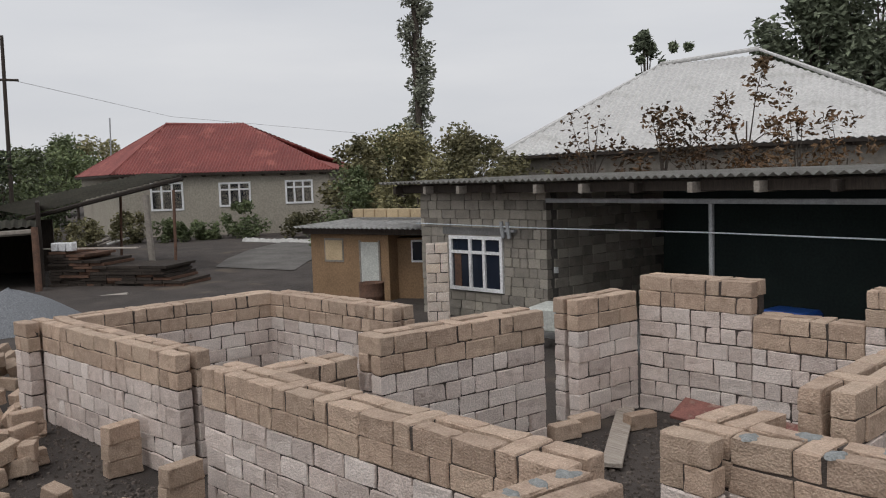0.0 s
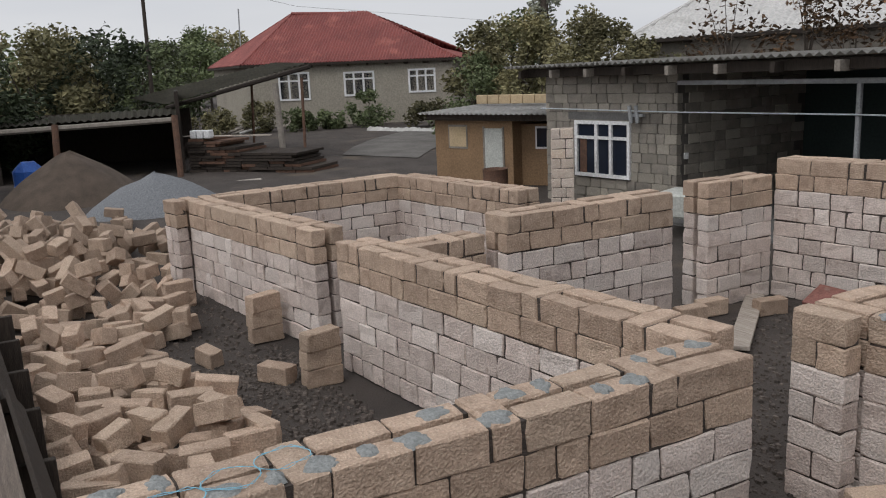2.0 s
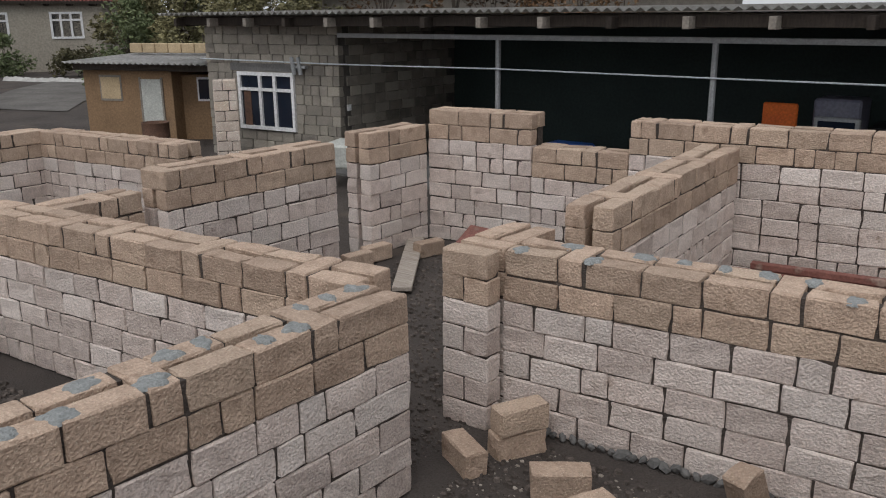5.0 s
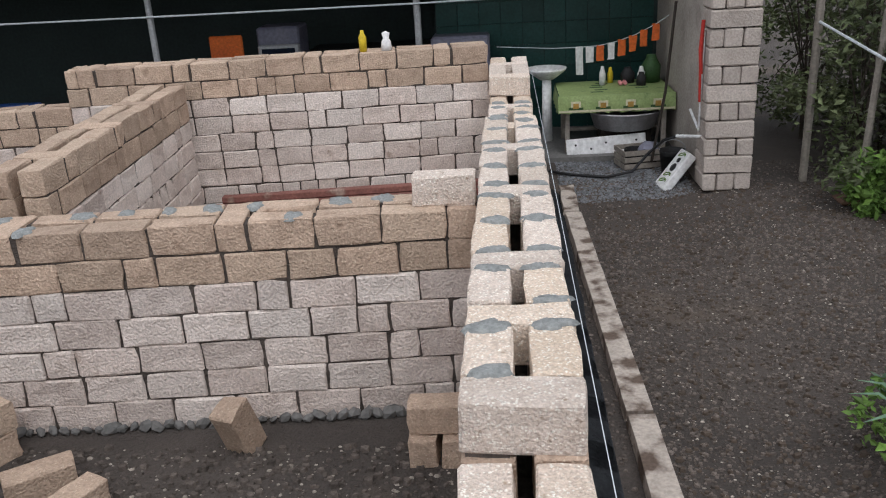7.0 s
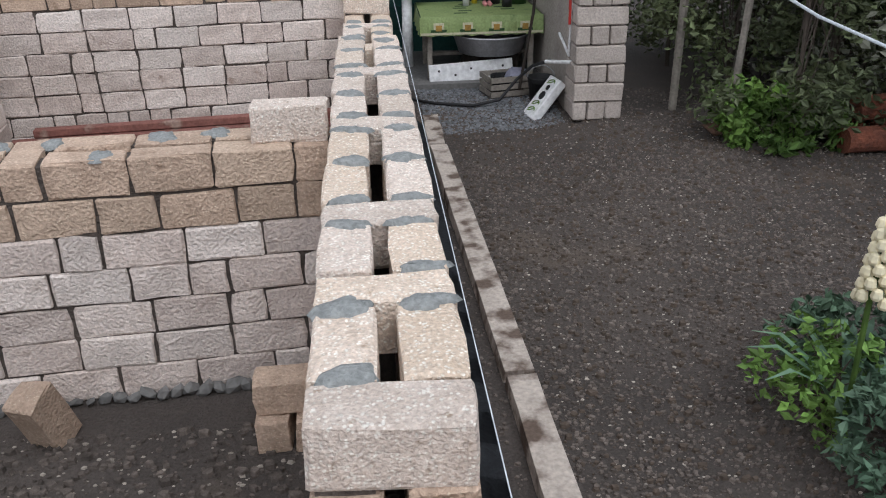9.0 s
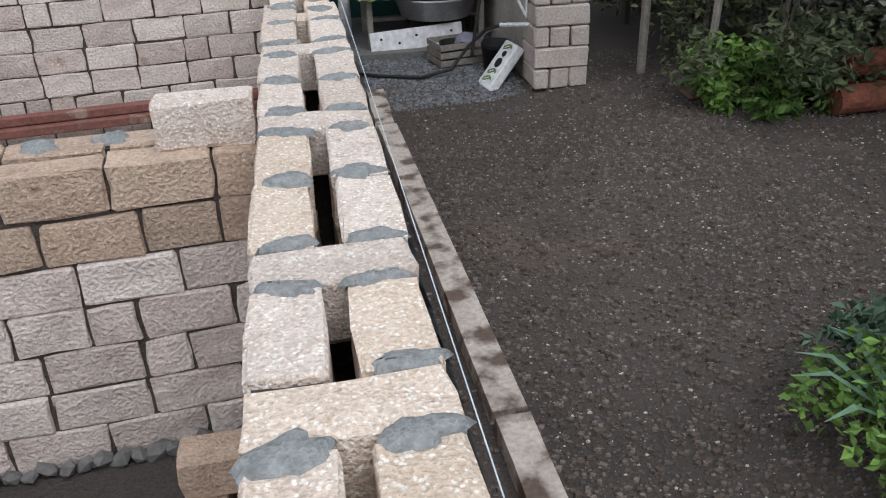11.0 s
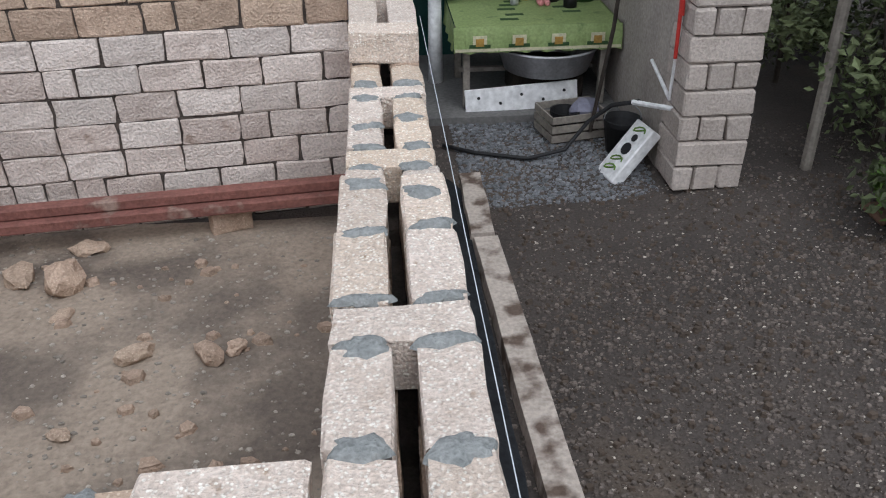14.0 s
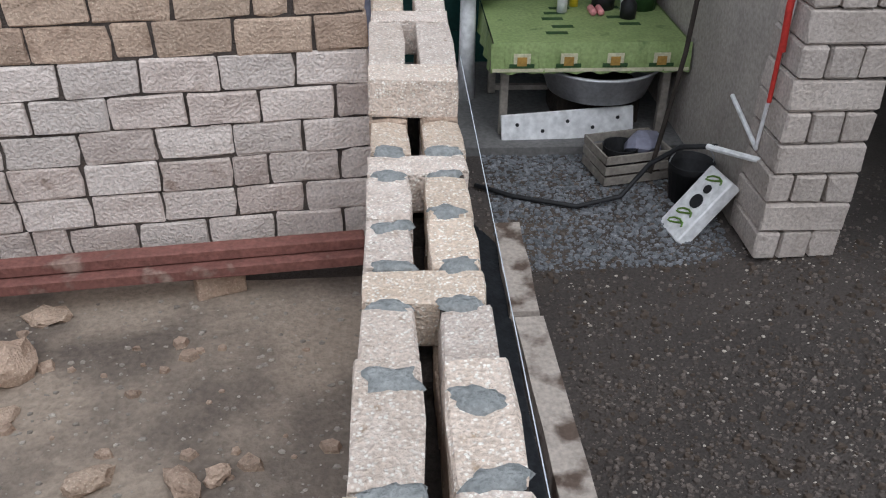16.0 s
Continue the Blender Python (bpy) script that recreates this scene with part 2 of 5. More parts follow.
M_LEAFBLUE = mat("blue_green_leaves", (0.10, 0.16, 0.10), (0.06, 0.11, 0.07), 4, 0.6, 0, 20, rnd=0.4)
M_LEAFDRY = mat("olive_autumn_leaves", (0.21, 0.185, 0.095), (0.14, 0.135, 0.07), 1.0, 0.7, 0, 20, rnd=0.45)
M_LEAFRED = mat("rusty_autumn_leaves", (0.13, 0.07, 0.035), (0.075, 0.05, 0.025), 1.0, 0.7, 0, 20, rnd=0.45)
M_LEAFGREY = mat("greyish_poplar_leaves", (0.22, 0.225, 0.175), (0.15, 0.16, 0.12), 0.8, 0.7, 0, 20, rnd=0.4)
M_FAR = mat("far_treeline", (0.075, 0.085, 0.06), (0.045, 0.055, 0.038), 0.4, 0.9, 0, 5, rnd=0.3)
M_FRUIT = mat("orange_fruit", (0.60, 0.20, 0.05), (0.5, 0.14, 0.04), 9, 0.5, 0, 20)
M_PETAL = mat("cream_petals", (0.78, 0.72, 0.52), (0.7, 0.62, 0.42), 20, 0.6, 0, 20)
M_TARP = mat("old_white_sacking", (0.50, 0.49, 0.47), (0.38, 0.37, 0.35), 3, 0.8, 0.3, 20)
M_RUST = mat("rusty_metal", (0.16, 0.09, 0.06), (0.10, 0.06, 0.045), 8, 0.85, 0.5, 30)


def glass(name, tone, rough=0.08):
    m = bpy.data.materials.new(name)
    m.use_nodes = True
    p = m.node_tree.nodes["Principled BSDF"]
    p.inputs["Base Color"].default_value = (*tone, 1)
    p.inputs["Roughness"].default_value = rough
    p.inputs["Specular IOR Level"].default_value = 0.6
    return m


M_PANE = glass("dark_window_glass", (0.012, 0.018, 0.032))


# ---- mesh helpers ----
def box(bm, x0, x1, y0, y1, z0, z1, m=None, bevel=0.0):
    r = bmesh.ops.create_cube(bm, size=1.0, matrix=Matrix.Translation(((x0 + x1) / 2, (y0 + y1) / 2, (z0 + z1) / 2)) @ Matrix.Diagonal((x1 - x0, y1 - y0, z1 - z0, 1)))
    if bevel:
        edges = list({e for v in r["verts"] for e in v.link_edges})
        g = bmesh.ops.bevel(bm, geom=edges, offset=bevel, segments=1, affect="EDGES")
        vs = list({v for f in g["faces"] for v in f.verts} | {v for v in r["verts"] if v.is_valid})
    else:
        vs = r["verts"]
    if m is not None:
        bmesh.ops.transform(bm, matrix=m, verts=vs)


def tube(bm, points, r, seg=8, r_end=None):
    """A round bar along points, tapering to r_end."""
    pts = [Vector(p) for p in points]
    rings = []
    for i, p in enumerate(pts):
        d = (pts[min(i + 1, len(pts) - 1)] - pts[max(i - 1, 0)]).normalized()
        a = d.orthogonal().normalized() if not rings else (axis - d * axis.dot(d)).normalized()
        axis = a
        b = d.cross(a)
        q = r if r_end is None else r + (r_end - r) * i / max(1, len(pts) - 1)
        rings.append([bm.verts.new(p + q * (math.cos(k * math.tau / seg) * a + math.sin(k * math.tau / seg) * b)) for k in range(seg)])
    for s, e in zip(rings, rings[1:]):
        for k in range(seg):
            bm.faces.new((s[k], s[(k + 1) % seg], e[(k + 1) % seg], e[k]))
    bm.faces.new(rings[0][::-1])
    bm.faces.new(rings[-1])


def lathe(bm, profile, at, seg=20):
    rings = [[bm.verts.new((at[0] + r * math.cos(k * math.tau / seg), at[1] + r * math.sin(k * math.tau / seg), at[2] + z)) for k in range(seg)] for r, z in profile]
    for s, e in zip(rings, rings[1:]):
        for k in range(seg):
            bm.faces.new((s[k], s[(k + 1) % seg], e[(k + 1) % seg], e[k]))


def sheet(bm, c00, c10, c11, c01, waves, amp=0.02, thick=0.008, per=4, rows=1):
    """A corrugated sheet over four corners; the waves run from c00-c10 to c01-c11."""
    c = [Vector(v) for v in (c00, c10, c11, c01)]
    up = (c[1] - c[0]).cross(c[3] - c[0]).normalized()
    n = waves * per
    grid = []
    for j in range(rows + 1):
        b = j / rows
        grid.append([bm.verts.new((c[0].lerp(c[1], i / n)).lerp(c[3].lerp(c[2], i / n), b) + up * amp * math.sin(math.tau * i / per)) for i in range(n + 1)])
    fs = [bm.faces.new((grid[j][i], grid[j][i + 1], grid[j + 1][i + 1], grid[j + 1][i])) for j in range(rows) for i in range(n)]
    if thick:
        bmesh.ops.solidify(bm, geom=fs, thickness=thick)


def part(name, bm, material, parent=None, label="", smooth=False):
    me = bpy.data.meshes.new(name)
    bmesh.ops.recalc_face_normals(bm, faces=bm.faces)
    bm.to_mesh(me)
    bm.free()
    me.materials.append(material)
    if smooth:
        me.polygons.foreach_set("use_smooth", [True] * len(me.polygons))
    ob = new(name, me)
    if parent is not None:
        ob.parent = parent
        ob.matrix_parent_inverse = parent.matrix_world.inverted()
    if label:
        tagged(ob, label)
    return ob


def thing(name, label, category, at=(0, 0, 0), group="", kind=""):
    e = new(name)
    e.empty_display_size = 0.1
    e.matrix_world = Matrix.Translation(at)
    return tagged(e, label, category, group, kind)


def put(name, material, parent=None, label="", boxes=(), tubes=(), bevel=0.0, m=None, smooth=False):
    bm = bmesh.new()
    for b in boxes:
        box(bm, *b, m=m, bevel=bevel)
    for pts, r in tubes:
        tube(bm, pts, r)
    return part(name, bm, material, parent, label, smooth)


# ---- stone blocks ----
def block_mesh(name, length, depth, height, material, seed, rough=0.006):
    rr = random.Random(seed)
    bm = bmesh.new()
    bmesh.ops.create_cube(bm, size=1.0, matrix=Matrix.Diagonal((length, depth, height, 1)))
    bmesh.ops.bevel(bm, geom=bm.edges[:], offset=0.009, segments=1, affect="EDGES")
    bmesh.ops.subdivide_edges(bm, edges=[e for e in bm.edges if e.calc_length() > 0.12], cuts=1, use_grid_fill=True)
    chips = [Vector((rr.choice((-1, 1)) * length / 2, rr.choice((-1, 1)) * depth / 2, rr.choice((-1, 1)) * height / 2)) for _ in range(2)]
    for v in bm.verts:
        for c in chips:
            if (v.co - c).length < 0.05:
                v.co -= c.normalized() * rr.uniform(0.002, 0.011)
        v.co += Vector((rr.uniform(-1, 1), rr.uniform(-1, 1), rr.uniform(-1, 1))) * rough
    bmesh.ops.recalc_face_normals(bm, faces=bm.faces)
    me = bpy.data.meshes.new(name)
    bm.to_mesh(me)
    bm.free()
    me.materials.append(material)
    return me


H = 0.195       # one course with its joint
GZ = -0.115     # the building ground lies this much under the yard behind
MESHES = {}
for key, material in (("tan", M_TAN), ("pale", M_PALE), ("cream", M_CREAM), ("grey", M_GREY)):
    for length in (0.385, 0.28, 0.185):
        MESHES[key, length] = [block_mesh("stone_block", length, 0.170, 0.186, material, 31 * i + int(length * 100)) for i in range(8)]
CLASSES = (0.385, 0.28, 0.185)


def top_of(courses):
    return GZ + courses * H


def lay(me, parent, m, stretch=1.0, name="block"):
    ob = bpy.data.objects.new(name, me)
    scene.collection.objects.link(ob)
    if parent is not None:
        ob.parent = parent
    ob.matrix_basis = m @ Matrix.Diagonal((stretch, 1, 1, 1))
    return ob


def frame_of(p0, p1, side):
    """The wall's own axes: u along the face from p0 to p1, v into the wall, z up."""
    a = Vector((p0[0], p0[1], 0))
    u = (Vector((p1[0], p1[1], 0)) - a)
    length = u.length
    u.normalize()
    v = Vector((-u.y, u.x, 0)) * side
    m = Matrix(((u.x, v.x, 0, a.x), (u.y, v.y, 0, a.y), (0, 0, 1, 0), (0, 0, 0, 1)))
    return m, length


def runs(s0, s1, rr, offset):
    """Block lengths that fill a course from s0 to s1 with broken joints."""
    out, s = [], s0
    if offset:
        out.append((s, 0.185 if rr.random() < 0.7 else 0.28))
        s += out[-1][1] + 0.013
    while s1 - s > 0.05:
        left = s1 - s
        w = rr.uniform(0.37, 0.40) if rr.random() < 0.72 else (0.185 if rr.random() < 0.75 else 0.28)
        if left < w + 0.15:
            w = left - 0.004
        out.append((s, w))
        s += w + 0.013
    return out


def even_runs(s0, s1):
    """Whole blocks of one length between two through blocks."""
    n = max(1, round((s1 - s0) / 0.398))
    w = (s1 - s0) / n
    return [(s0 + i * w, w - 0.013) for i in range(n)]


def laid_wall(name, p0, p1, side, spans, label, tan_courses=2, double=True, headers=None, seed=1, key=None, core=M_MORTAR, cap=None, both=True):
    """A dry-looking stone wall: two leaves of blocks with a hollow between, mortar set back in the joints.
    spans: (from, to, courses); headers: places of the through blocks of the top course."""
    rr = random.Random(seed)
    m, length = frame_of(p0, p1, side)
    bm = bmesh.new()
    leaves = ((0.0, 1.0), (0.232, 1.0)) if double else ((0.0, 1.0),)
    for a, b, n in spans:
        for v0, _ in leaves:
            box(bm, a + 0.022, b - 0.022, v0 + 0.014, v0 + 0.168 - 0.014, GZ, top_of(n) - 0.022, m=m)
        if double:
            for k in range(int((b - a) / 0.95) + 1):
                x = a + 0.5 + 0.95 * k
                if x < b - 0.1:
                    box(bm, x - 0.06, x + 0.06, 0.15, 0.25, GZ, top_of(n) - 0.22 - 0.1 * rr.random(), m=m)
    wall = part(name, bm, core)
    tagged(wall, label, "wall", kind="structure")
    top = max(n for _, _, n in spans)
    for k in range(top):
        for a, b, n in spans:
            if k >= n:
                continue
            is_top = k == n - 1
            shade = key or ("tan" if k >= n - tan_courses else "pale")
            if cap and is_top:
                shade = cap
            segs = []
            if double and is_top:
                hs = [x for x in (headers or []) if a <= x < b]
                if headers is None:
                    x = a + rr.choice((0.0, 0.4, 0.4))
                    while x < b - 0.3:
                        hs.append(x)
                        x += 0.198 + 0.398 * rr.choice((1, 2, 2, 3))
                for x in hs:
                    me = rr.choice(MESHES[shade, 0.385])
                    lay(me, wall, m @ pose(x + 0.091, 0.2, top_of(k + 0.5), rr.uniform(-1, 1), rr.uniform(-1, 1), 90 + rr.uniform(-2, 2)), 0.4 / 0.385)
                edges = [a] + [e for x in hs for e in (x - 0.008, x + 0.19)] + [b]
                segs = [(edges[i], edges[i + 1]) for i in range(0, len(edges), 2) if edges[i + 1] - edges[i] > 0.1]
            else:
                segs = [(a, b)]
            for v0, _ in leaves:
                if v0 > 0 and not both and not is_top:
                    continue
                for c, d in segs:
                    for s, w in (even_runs(c, d) if double and is_top else runs(c, d, rr, k % 2 == 1)):
                        cl = min(CLASSES, key=lambda q: abs(q - w))
                        me = rr.choice(MESHES[shade, cl])
                        flip = rr.choice((0, 180))
                        lay(me, wall, m @ pose(s + w / 2, v0 + 0.084 + rr.uniform(-0.006, 0.006), top_of(k + 0.5) + rr.uniform(-0.004, 0.004), rr.uniform(-0.8, 0.8), rr.uniform(-0.8, 0.8), flip + rr.uniform(-0.8, 0.8)), w / cl)
    return wall, m


def smear(wall, m, s, v, z, size, seed):
    """A flattened dab of mortar on the top of a wall."""
    rr = random.Random(seed)
    bm = bmesh.new()
    n = 22
    ring = []
    for i in range(n):
        a = i * math.tau / n
        q = 1.0 + 0.55 * noise.noise((math.cos(a) * 1.7, math.sin(a) * 1.7, seed * 90)) + rr.uniform(-0.09, 0.09)
        ring.append((q * size * math.cos(a), q * 0.078 * math.sin(a)))
    low = [bm.verts.new((x, y, -0.012)) for x, y in ring]
    mid = [bm.verts.new((x * 0.85, y * 0.85, 0.006)) for x, y in ring]
    inn = [bm.verts.new((x * 0.45, y * 0.45, 0.008 + 0.009 * rr.random())) for x, y in ring]
    c = bm.verts.new((0, 0, 0.012))
    for i in range(n):
        j = (i + 1) % n
        bm.faces.new((low[i], low[j], mid[j], mid[i]))
        bm.faces.new((mid[i], mid[j], inn[j], inn[i]))
        bm.faces.new((inn[i], inn[j], c))
    me = bpy.data.meshes.new("mortar_dab")
    bm.to_mesh(me)
    bm.free()
    me.materials.append(M_WET)
    me.polygons.foreach_set("use_smooth", [True] * len(me.polygons))
    lay(me, wall, m @ pose(s, v, z, 0, 0, rr.uniform(-14, 14)), 1.0, "mortar_dab")


# ---- ground ----
def ease(v, a, b):
    f = min(1.0, max(0.0, (v - a) / (b - a)))
    return f * f * (3 - 2 * f)


def sunk(x, y):
    """How far the building ground lies under the yard level."""
    north = 1 - ease(y, 11.2, 12.2) if x < -0.4 else 1 - ease(y, 10.9, 11.6)
    return GZ * ease(x, -16.5, -14.0) * (1 - ease(x, 1.3, 2.2)) * ease(y, -2.5, 0.0) * north


def ground_z(x, y):
    return sunk(x, y) + 0.035 * noise.noise((x * 0.35, y * 0.35, 0)) + 0.016 * noise.noise((x * 1.3, y * 1.3, 5)) + 0.007 * noise.noise((x * 5, y * 5, 9))


def ground():
    xs = [-900, -300, -120, -60, -40] + [-32 + 0.8 * i for i in range(24)] + [-12.8 + 0.12 * i for i in range(152)] + [6 + i for i in range(10)] + [30, 60, 200, 900]
    ys = [-900, -200, -60, -20, -8, -3] + [-1 + 0.12 * i for i in range(122)] + [14 + i for i in range(24)] + [45, 60, 100, 300, 900]
    verts = [(x, y, ground_z(x, y) if -33 < x < 16 and -3 < y < 30 else 0.0) for y in ys for x in xs]
    nx = len(xs)
    faces = [(j * nx + i, j * nx + i + 1, (j + 1) * nx + i + 1, (j + 1) * nx + i) for j in range(len(ys) - 1) for i in range(nx - 1)]
    me = bpy.data.meshes.new("ground")
    me.from_pydata(verts, [], faces)
    me.materials.append(M_GROUND)
    me.materials.append(M_FLOOR)
    inside = [1 if (-4.0 < sum(verts[i][0] for i in f) / 4 < -0.2 and 6.6 < sum(verts[i][1] for i in f) / 4 < 10.9) else 0 for f in faces]
    me.polygons.foreach_set("material_index", inside)
    me.polygons.foreach_set("use_smooth", [True] * len(faces))
    ob = new("ground", me)
    tagged(ob, "dark damp earth strewn with fine gravel", "ground", kind="structure")


ground()


def scatter(name, label, count, places, size, material, seed, flat=0.6):
    """Loose stones as one mesh. places: rectangles x0, x1, y0, y1 taken in turn."""
    rr = random.Random(seed)
    verts, faces = [], []
    for i in range(count):
        x0, x1, y0, y1 = places[i % len(places)]
        x, y = rr.uniform(x0, x1), rr.uniform(y0, y1)
        s = size * (0.4 + 1.3 * rr.random() ** 3)
        z = ground_z(x, y)
        a = rr.uniform(0, 6.28)
        b = len(verts)
        ring = [(s * rr.uniform(0.7, 1.2) * math.cos(a + k * 1.2566), s * rr.uniform(0.5, 1.0) * math.sin(a + k * 1.2566)) for k in range(5)]
        verts += [(x + p, y + q, z - 0.3 * s) for p, q in ring] + [(x + 0.7 * p, y + 0.7 * q, z + flat * s * rr.uniform(0.6, 1)) for p, q in ring]
        faces += [(b + k, b + (k + 1) % 5, b + 5 + (k + 1) % 5, b + 5 + k) for k in range(5)] + [tuple(b + 5 + k for k in range(5))]
    me = bpy.data.meshes.new(name)
    me.from_pydata(verts, [], faces)
    me.materials.append(material)
    tagged(new(name, me), label, "gravel", kind="stuff")

# ---- the unfinished house: walls ----
W1, W1M = laid_wall("wall_east", (-0.4, 0.65), (-0.4, 11.5), -1, [(0, 3.44, 7), (3.44, 7.67, 8), (7.67, 9.51, 7), (9.51, 10.85, 8)],
                    "unfinished hollow wall of cream shell-stone blocks with mortar dabs on top",
                    headers=[0.6, 1.5, 2.5, 3.445, 4.01, 4.57, 5.62, 6.62, 8.15, 9.0, 9.51, 10.3], seed=3, cap="cream")
WE, WEM = laid_wall("wall_middle", (-0.42, 6.64), (-3.8, 6.33), 1 * -1, [(0, 3.39, 7)], "half-built stone partition with two tan top courses", seed=5)
laid_wall("wall_middle_pier", (-4.2, 6.13), (-3.79, 6.13), 1, [(0, 0.41, 7)], "stone pier at the end of the partition", seed=6)
laid_wall("wall_middle_return", (-3.8, 6.54), (-3.8, 7.08), 1, [(0, 0.54, 7)], "short stone return behind the pier", seed=7)
laid_wall("wall_inner", (-3.36, 7.16), (-3.61, 10.58), 1, [(0, 3.43, 8)], "half-built inner stone wall", seed=8)
WR, WRM = laid_wall("wall_north", (-0.42, 11.07), (-7.65, 10.22), -1, [(0, 4.5, 9), (4.5, 5.75, 7), (5.75, 7.26, 9)], "long half-built stone wall with a lowered stretch", seed=9, both=False)
laid_wall("wall_north_return", (-7.62, 9.05), (-7.62, 10.18), 1, [(0, 1.13, 8)], "short stone wall beside a doorway", seed=10)
laid_wall("wall_west_inner", (-7.5, 6.08), (-7.45, 8.32), 1, [(0, 2.24, 8)], "half-built stone wall between two doorways", seed=11)
WN, WNM = laid_wall("wall_near", (-3.84, 1.06), (-3.72, 5.2), 1, [(0, 4.14, 7)], "near stone wall with dabs of grey mortar on top", seed=12, cap="tan")
laid_wall("wall_cross", (-4.1, 5.12), (-8.48, 4.65), 1 * -1, [(0, 4.4, 7)], "long half-built stone wall", seed=13)
laid_wall("wall_cross_stub", (-8.05, 5.1), (-8.1, 5.95), 1 * -1, [(0, 0.85, 7)], "short stone stub wall", seed=14)
laid_wall("wall_far", (-9.2, 4.68), (-12.75, 4.2), -1, [(0, 3.58, 7)], "half-built stone wall beyond the doorway", seed=15)
laid_wall("wall_far_end", (-13.15, 3.95), (-12.72, 4.02), 1, [(0, 0.43, 7)], "stone corner pier", seed=16)
laid_wall("wall_far_west", (-12.75, 4.45), (-12.85, 7.75), 1, [(0, 3.3, 7)], "half-built outer stone wall", seed=17)
laid_wall("wall_far_north", (-12.9, 7.6), (-9.95, 7.95), 1, [(0, 2.97, 7)], "half-built stone wall at the back", seed=18)
laid_wall("wall_south", (-1.0, 1.05), (-12.6, 0.8), 1, [(0, 11.6, 7)], "outer stone wall with boards leaning on it", seed=19)
laid_wall("wall_south_end", (-13.05, 1.25), (-12.55, 1.26), -1, [(0, 0.5, 7)], "stone pier at the wall's end", seed=20)
laid_wall("wall_corner", (-0.42, 1.95), (-0.42, 0.65), -1, [(0, 1.3, 7)], "thick stone corner of the house", seed=21)
laid_wall("wall_corner_back", (-0.83, 1.95), (-0.83, 0.65), -1, [(0, 1.3, 7)], "thick stone corner of the house", seed=22)

tagged(put("wall_corner_fill", M_MORTAR, boxes=[(-1.22, -0.02, 0.7, 1.92, GZ, top_of(7) - 0.03)]), "rubble and mortar fill of the corner", "wall", kind="structure")
tagged(put("wall_east_fill", M_MORTAR, boxes=[(-0.24, -0.16, 0.7, 11.4, GZ, 0.86)]), "rubble fill in the hollow of the wall", "wall", kind="structure")
rr = random.Random(5)
HEADERS = (3.445, 4.01, 4.57, 5.62, 6.62, 8.15, 9.0)
for h in HEADERS:
    n = 7 if h > 7.67 else 8
    for s, v in ((h - 0.02, 0.09), (h - 0.01, 0.31), (h + 0.205, 0.09), (h + 0.2, 0.32)):
        if s > 3.44 and rr.random() < 0.85:
            smear(W1, W1M, s, v, top_of(n) - 0.004, rr.uniform(0.025, 0.05), rr.random())
for s, v in ((5.19, 0.1), (5.21, 0.31), (6.22, 0.09), (6.2, 0.32), (7.22, 0.09), (7.25, 0.31), (7.58, 0.1), (7.5, 0.3)):
    smear(W1, W1M, s, v, top_of(8) - 0.004, rr.uniform(0.035, 0.075), rr.random())
for s, v in ((3.2, 0.1), (2.9, 0.3), (8.6, 0.1), (8.7, 0.3)):
    smear(W1, W1M, s, v, top_of(7) - 0.004, rr.uniform(0.035, 0.06), rr.random())
for i in range(18):
    smear(WN, WNM, 0.25 + i * 0.22, rr.choice((0.09, 0.31)), top_of(7) - 0.004, rr.uniform(0.04, 0.10), rr.random())
for i in range(12):
    smear(WE, WEM, 0.3 + i * 0.27, rr.choice((0.07, 0.32)), top_of(7) - 0.004, rr.uniform(0.035, 0.08), rr.random())


def loose(x, y, z, rz=0, rx=0, ry=0, shade="tan", cl=0.385, group="loose stone blocks", label="loose tan shell-stone block lying on the ground", name="stone_block"):
    ob = lay(R.choice(MESHES[shade, cl]), None, pose(x, y, z + (sunk(x, y) + 0.006 if z < 1.1 else 0), rx, ry, rz), 1.0, name)
    return tagged(ob, label, "block", group)


# blocks left on walls and floor
loose(-0.62, 6.77, top_of(7) + 0.091, 2, shade="cream", label="rough cream stone block resting loose on a wall", group="")
loose(-1.90, 6.16, 0.165, 70, 0, 68, label="tan stone block standing on its end by the partition")
for x in (-0.76, -0.57):
    loose(x, 6.16, 0.087, 89, label="tan stone block beside the wall foot")
loose(-0.66, 6.12, 0.273, 2, label="tan stone block stacked on another by the wall foot")
loose(-3.46, 6.02, 0.085, 60)
loose(-3.44, 6.03, 0.277, 64, label="tan stone block stacked on another by the pier")
loose(-3.65, 5.66, 0.085, -28)
loose(-2.95, 5.75, 0.085, 35)
loose(-2.62, 5.55, 0.085, 65, cl=0.28)
loose(-1.34, 10.80, 0.085, 20, cl=0.28, label="stone block under a timber")


def stone_lump(x, y, size, flat, seed):
    """A broken lump of block, rough on all sides."""
    rr2 = random.Random(seed)
    bm = bmesh.new()
    bmesh.ops.create_icosphere(bm, subdivisions=2, radius=size, matrix=Matrix.Diagonal((1.25, 0.85, flat, 1)))
    for v in bm.verts:
        v.co *= 1 + 0.5 * noise.noise(v.co * (1.6 / size) + Vector((seed, 0, 0)))
        v.co += Vector((rr2.uniform(-1, 1), rr2.uniform(-1, 1), rr2.uniform(-1, 1))) * size * 0.07
    bmesh.ops.rotate(bm, verts=bm.verts, matrix=Euler((0, 0, seed * 1.7)).to_matrix())
    ob = part("stone_lump", bm, M_TAN)
    ob.location = (x, y, sunk(x, y) + size * flat * 0.7)
    tagged(ob, "rough broken lump of tan stone on the floor", "stone", "broken lumps of stone")


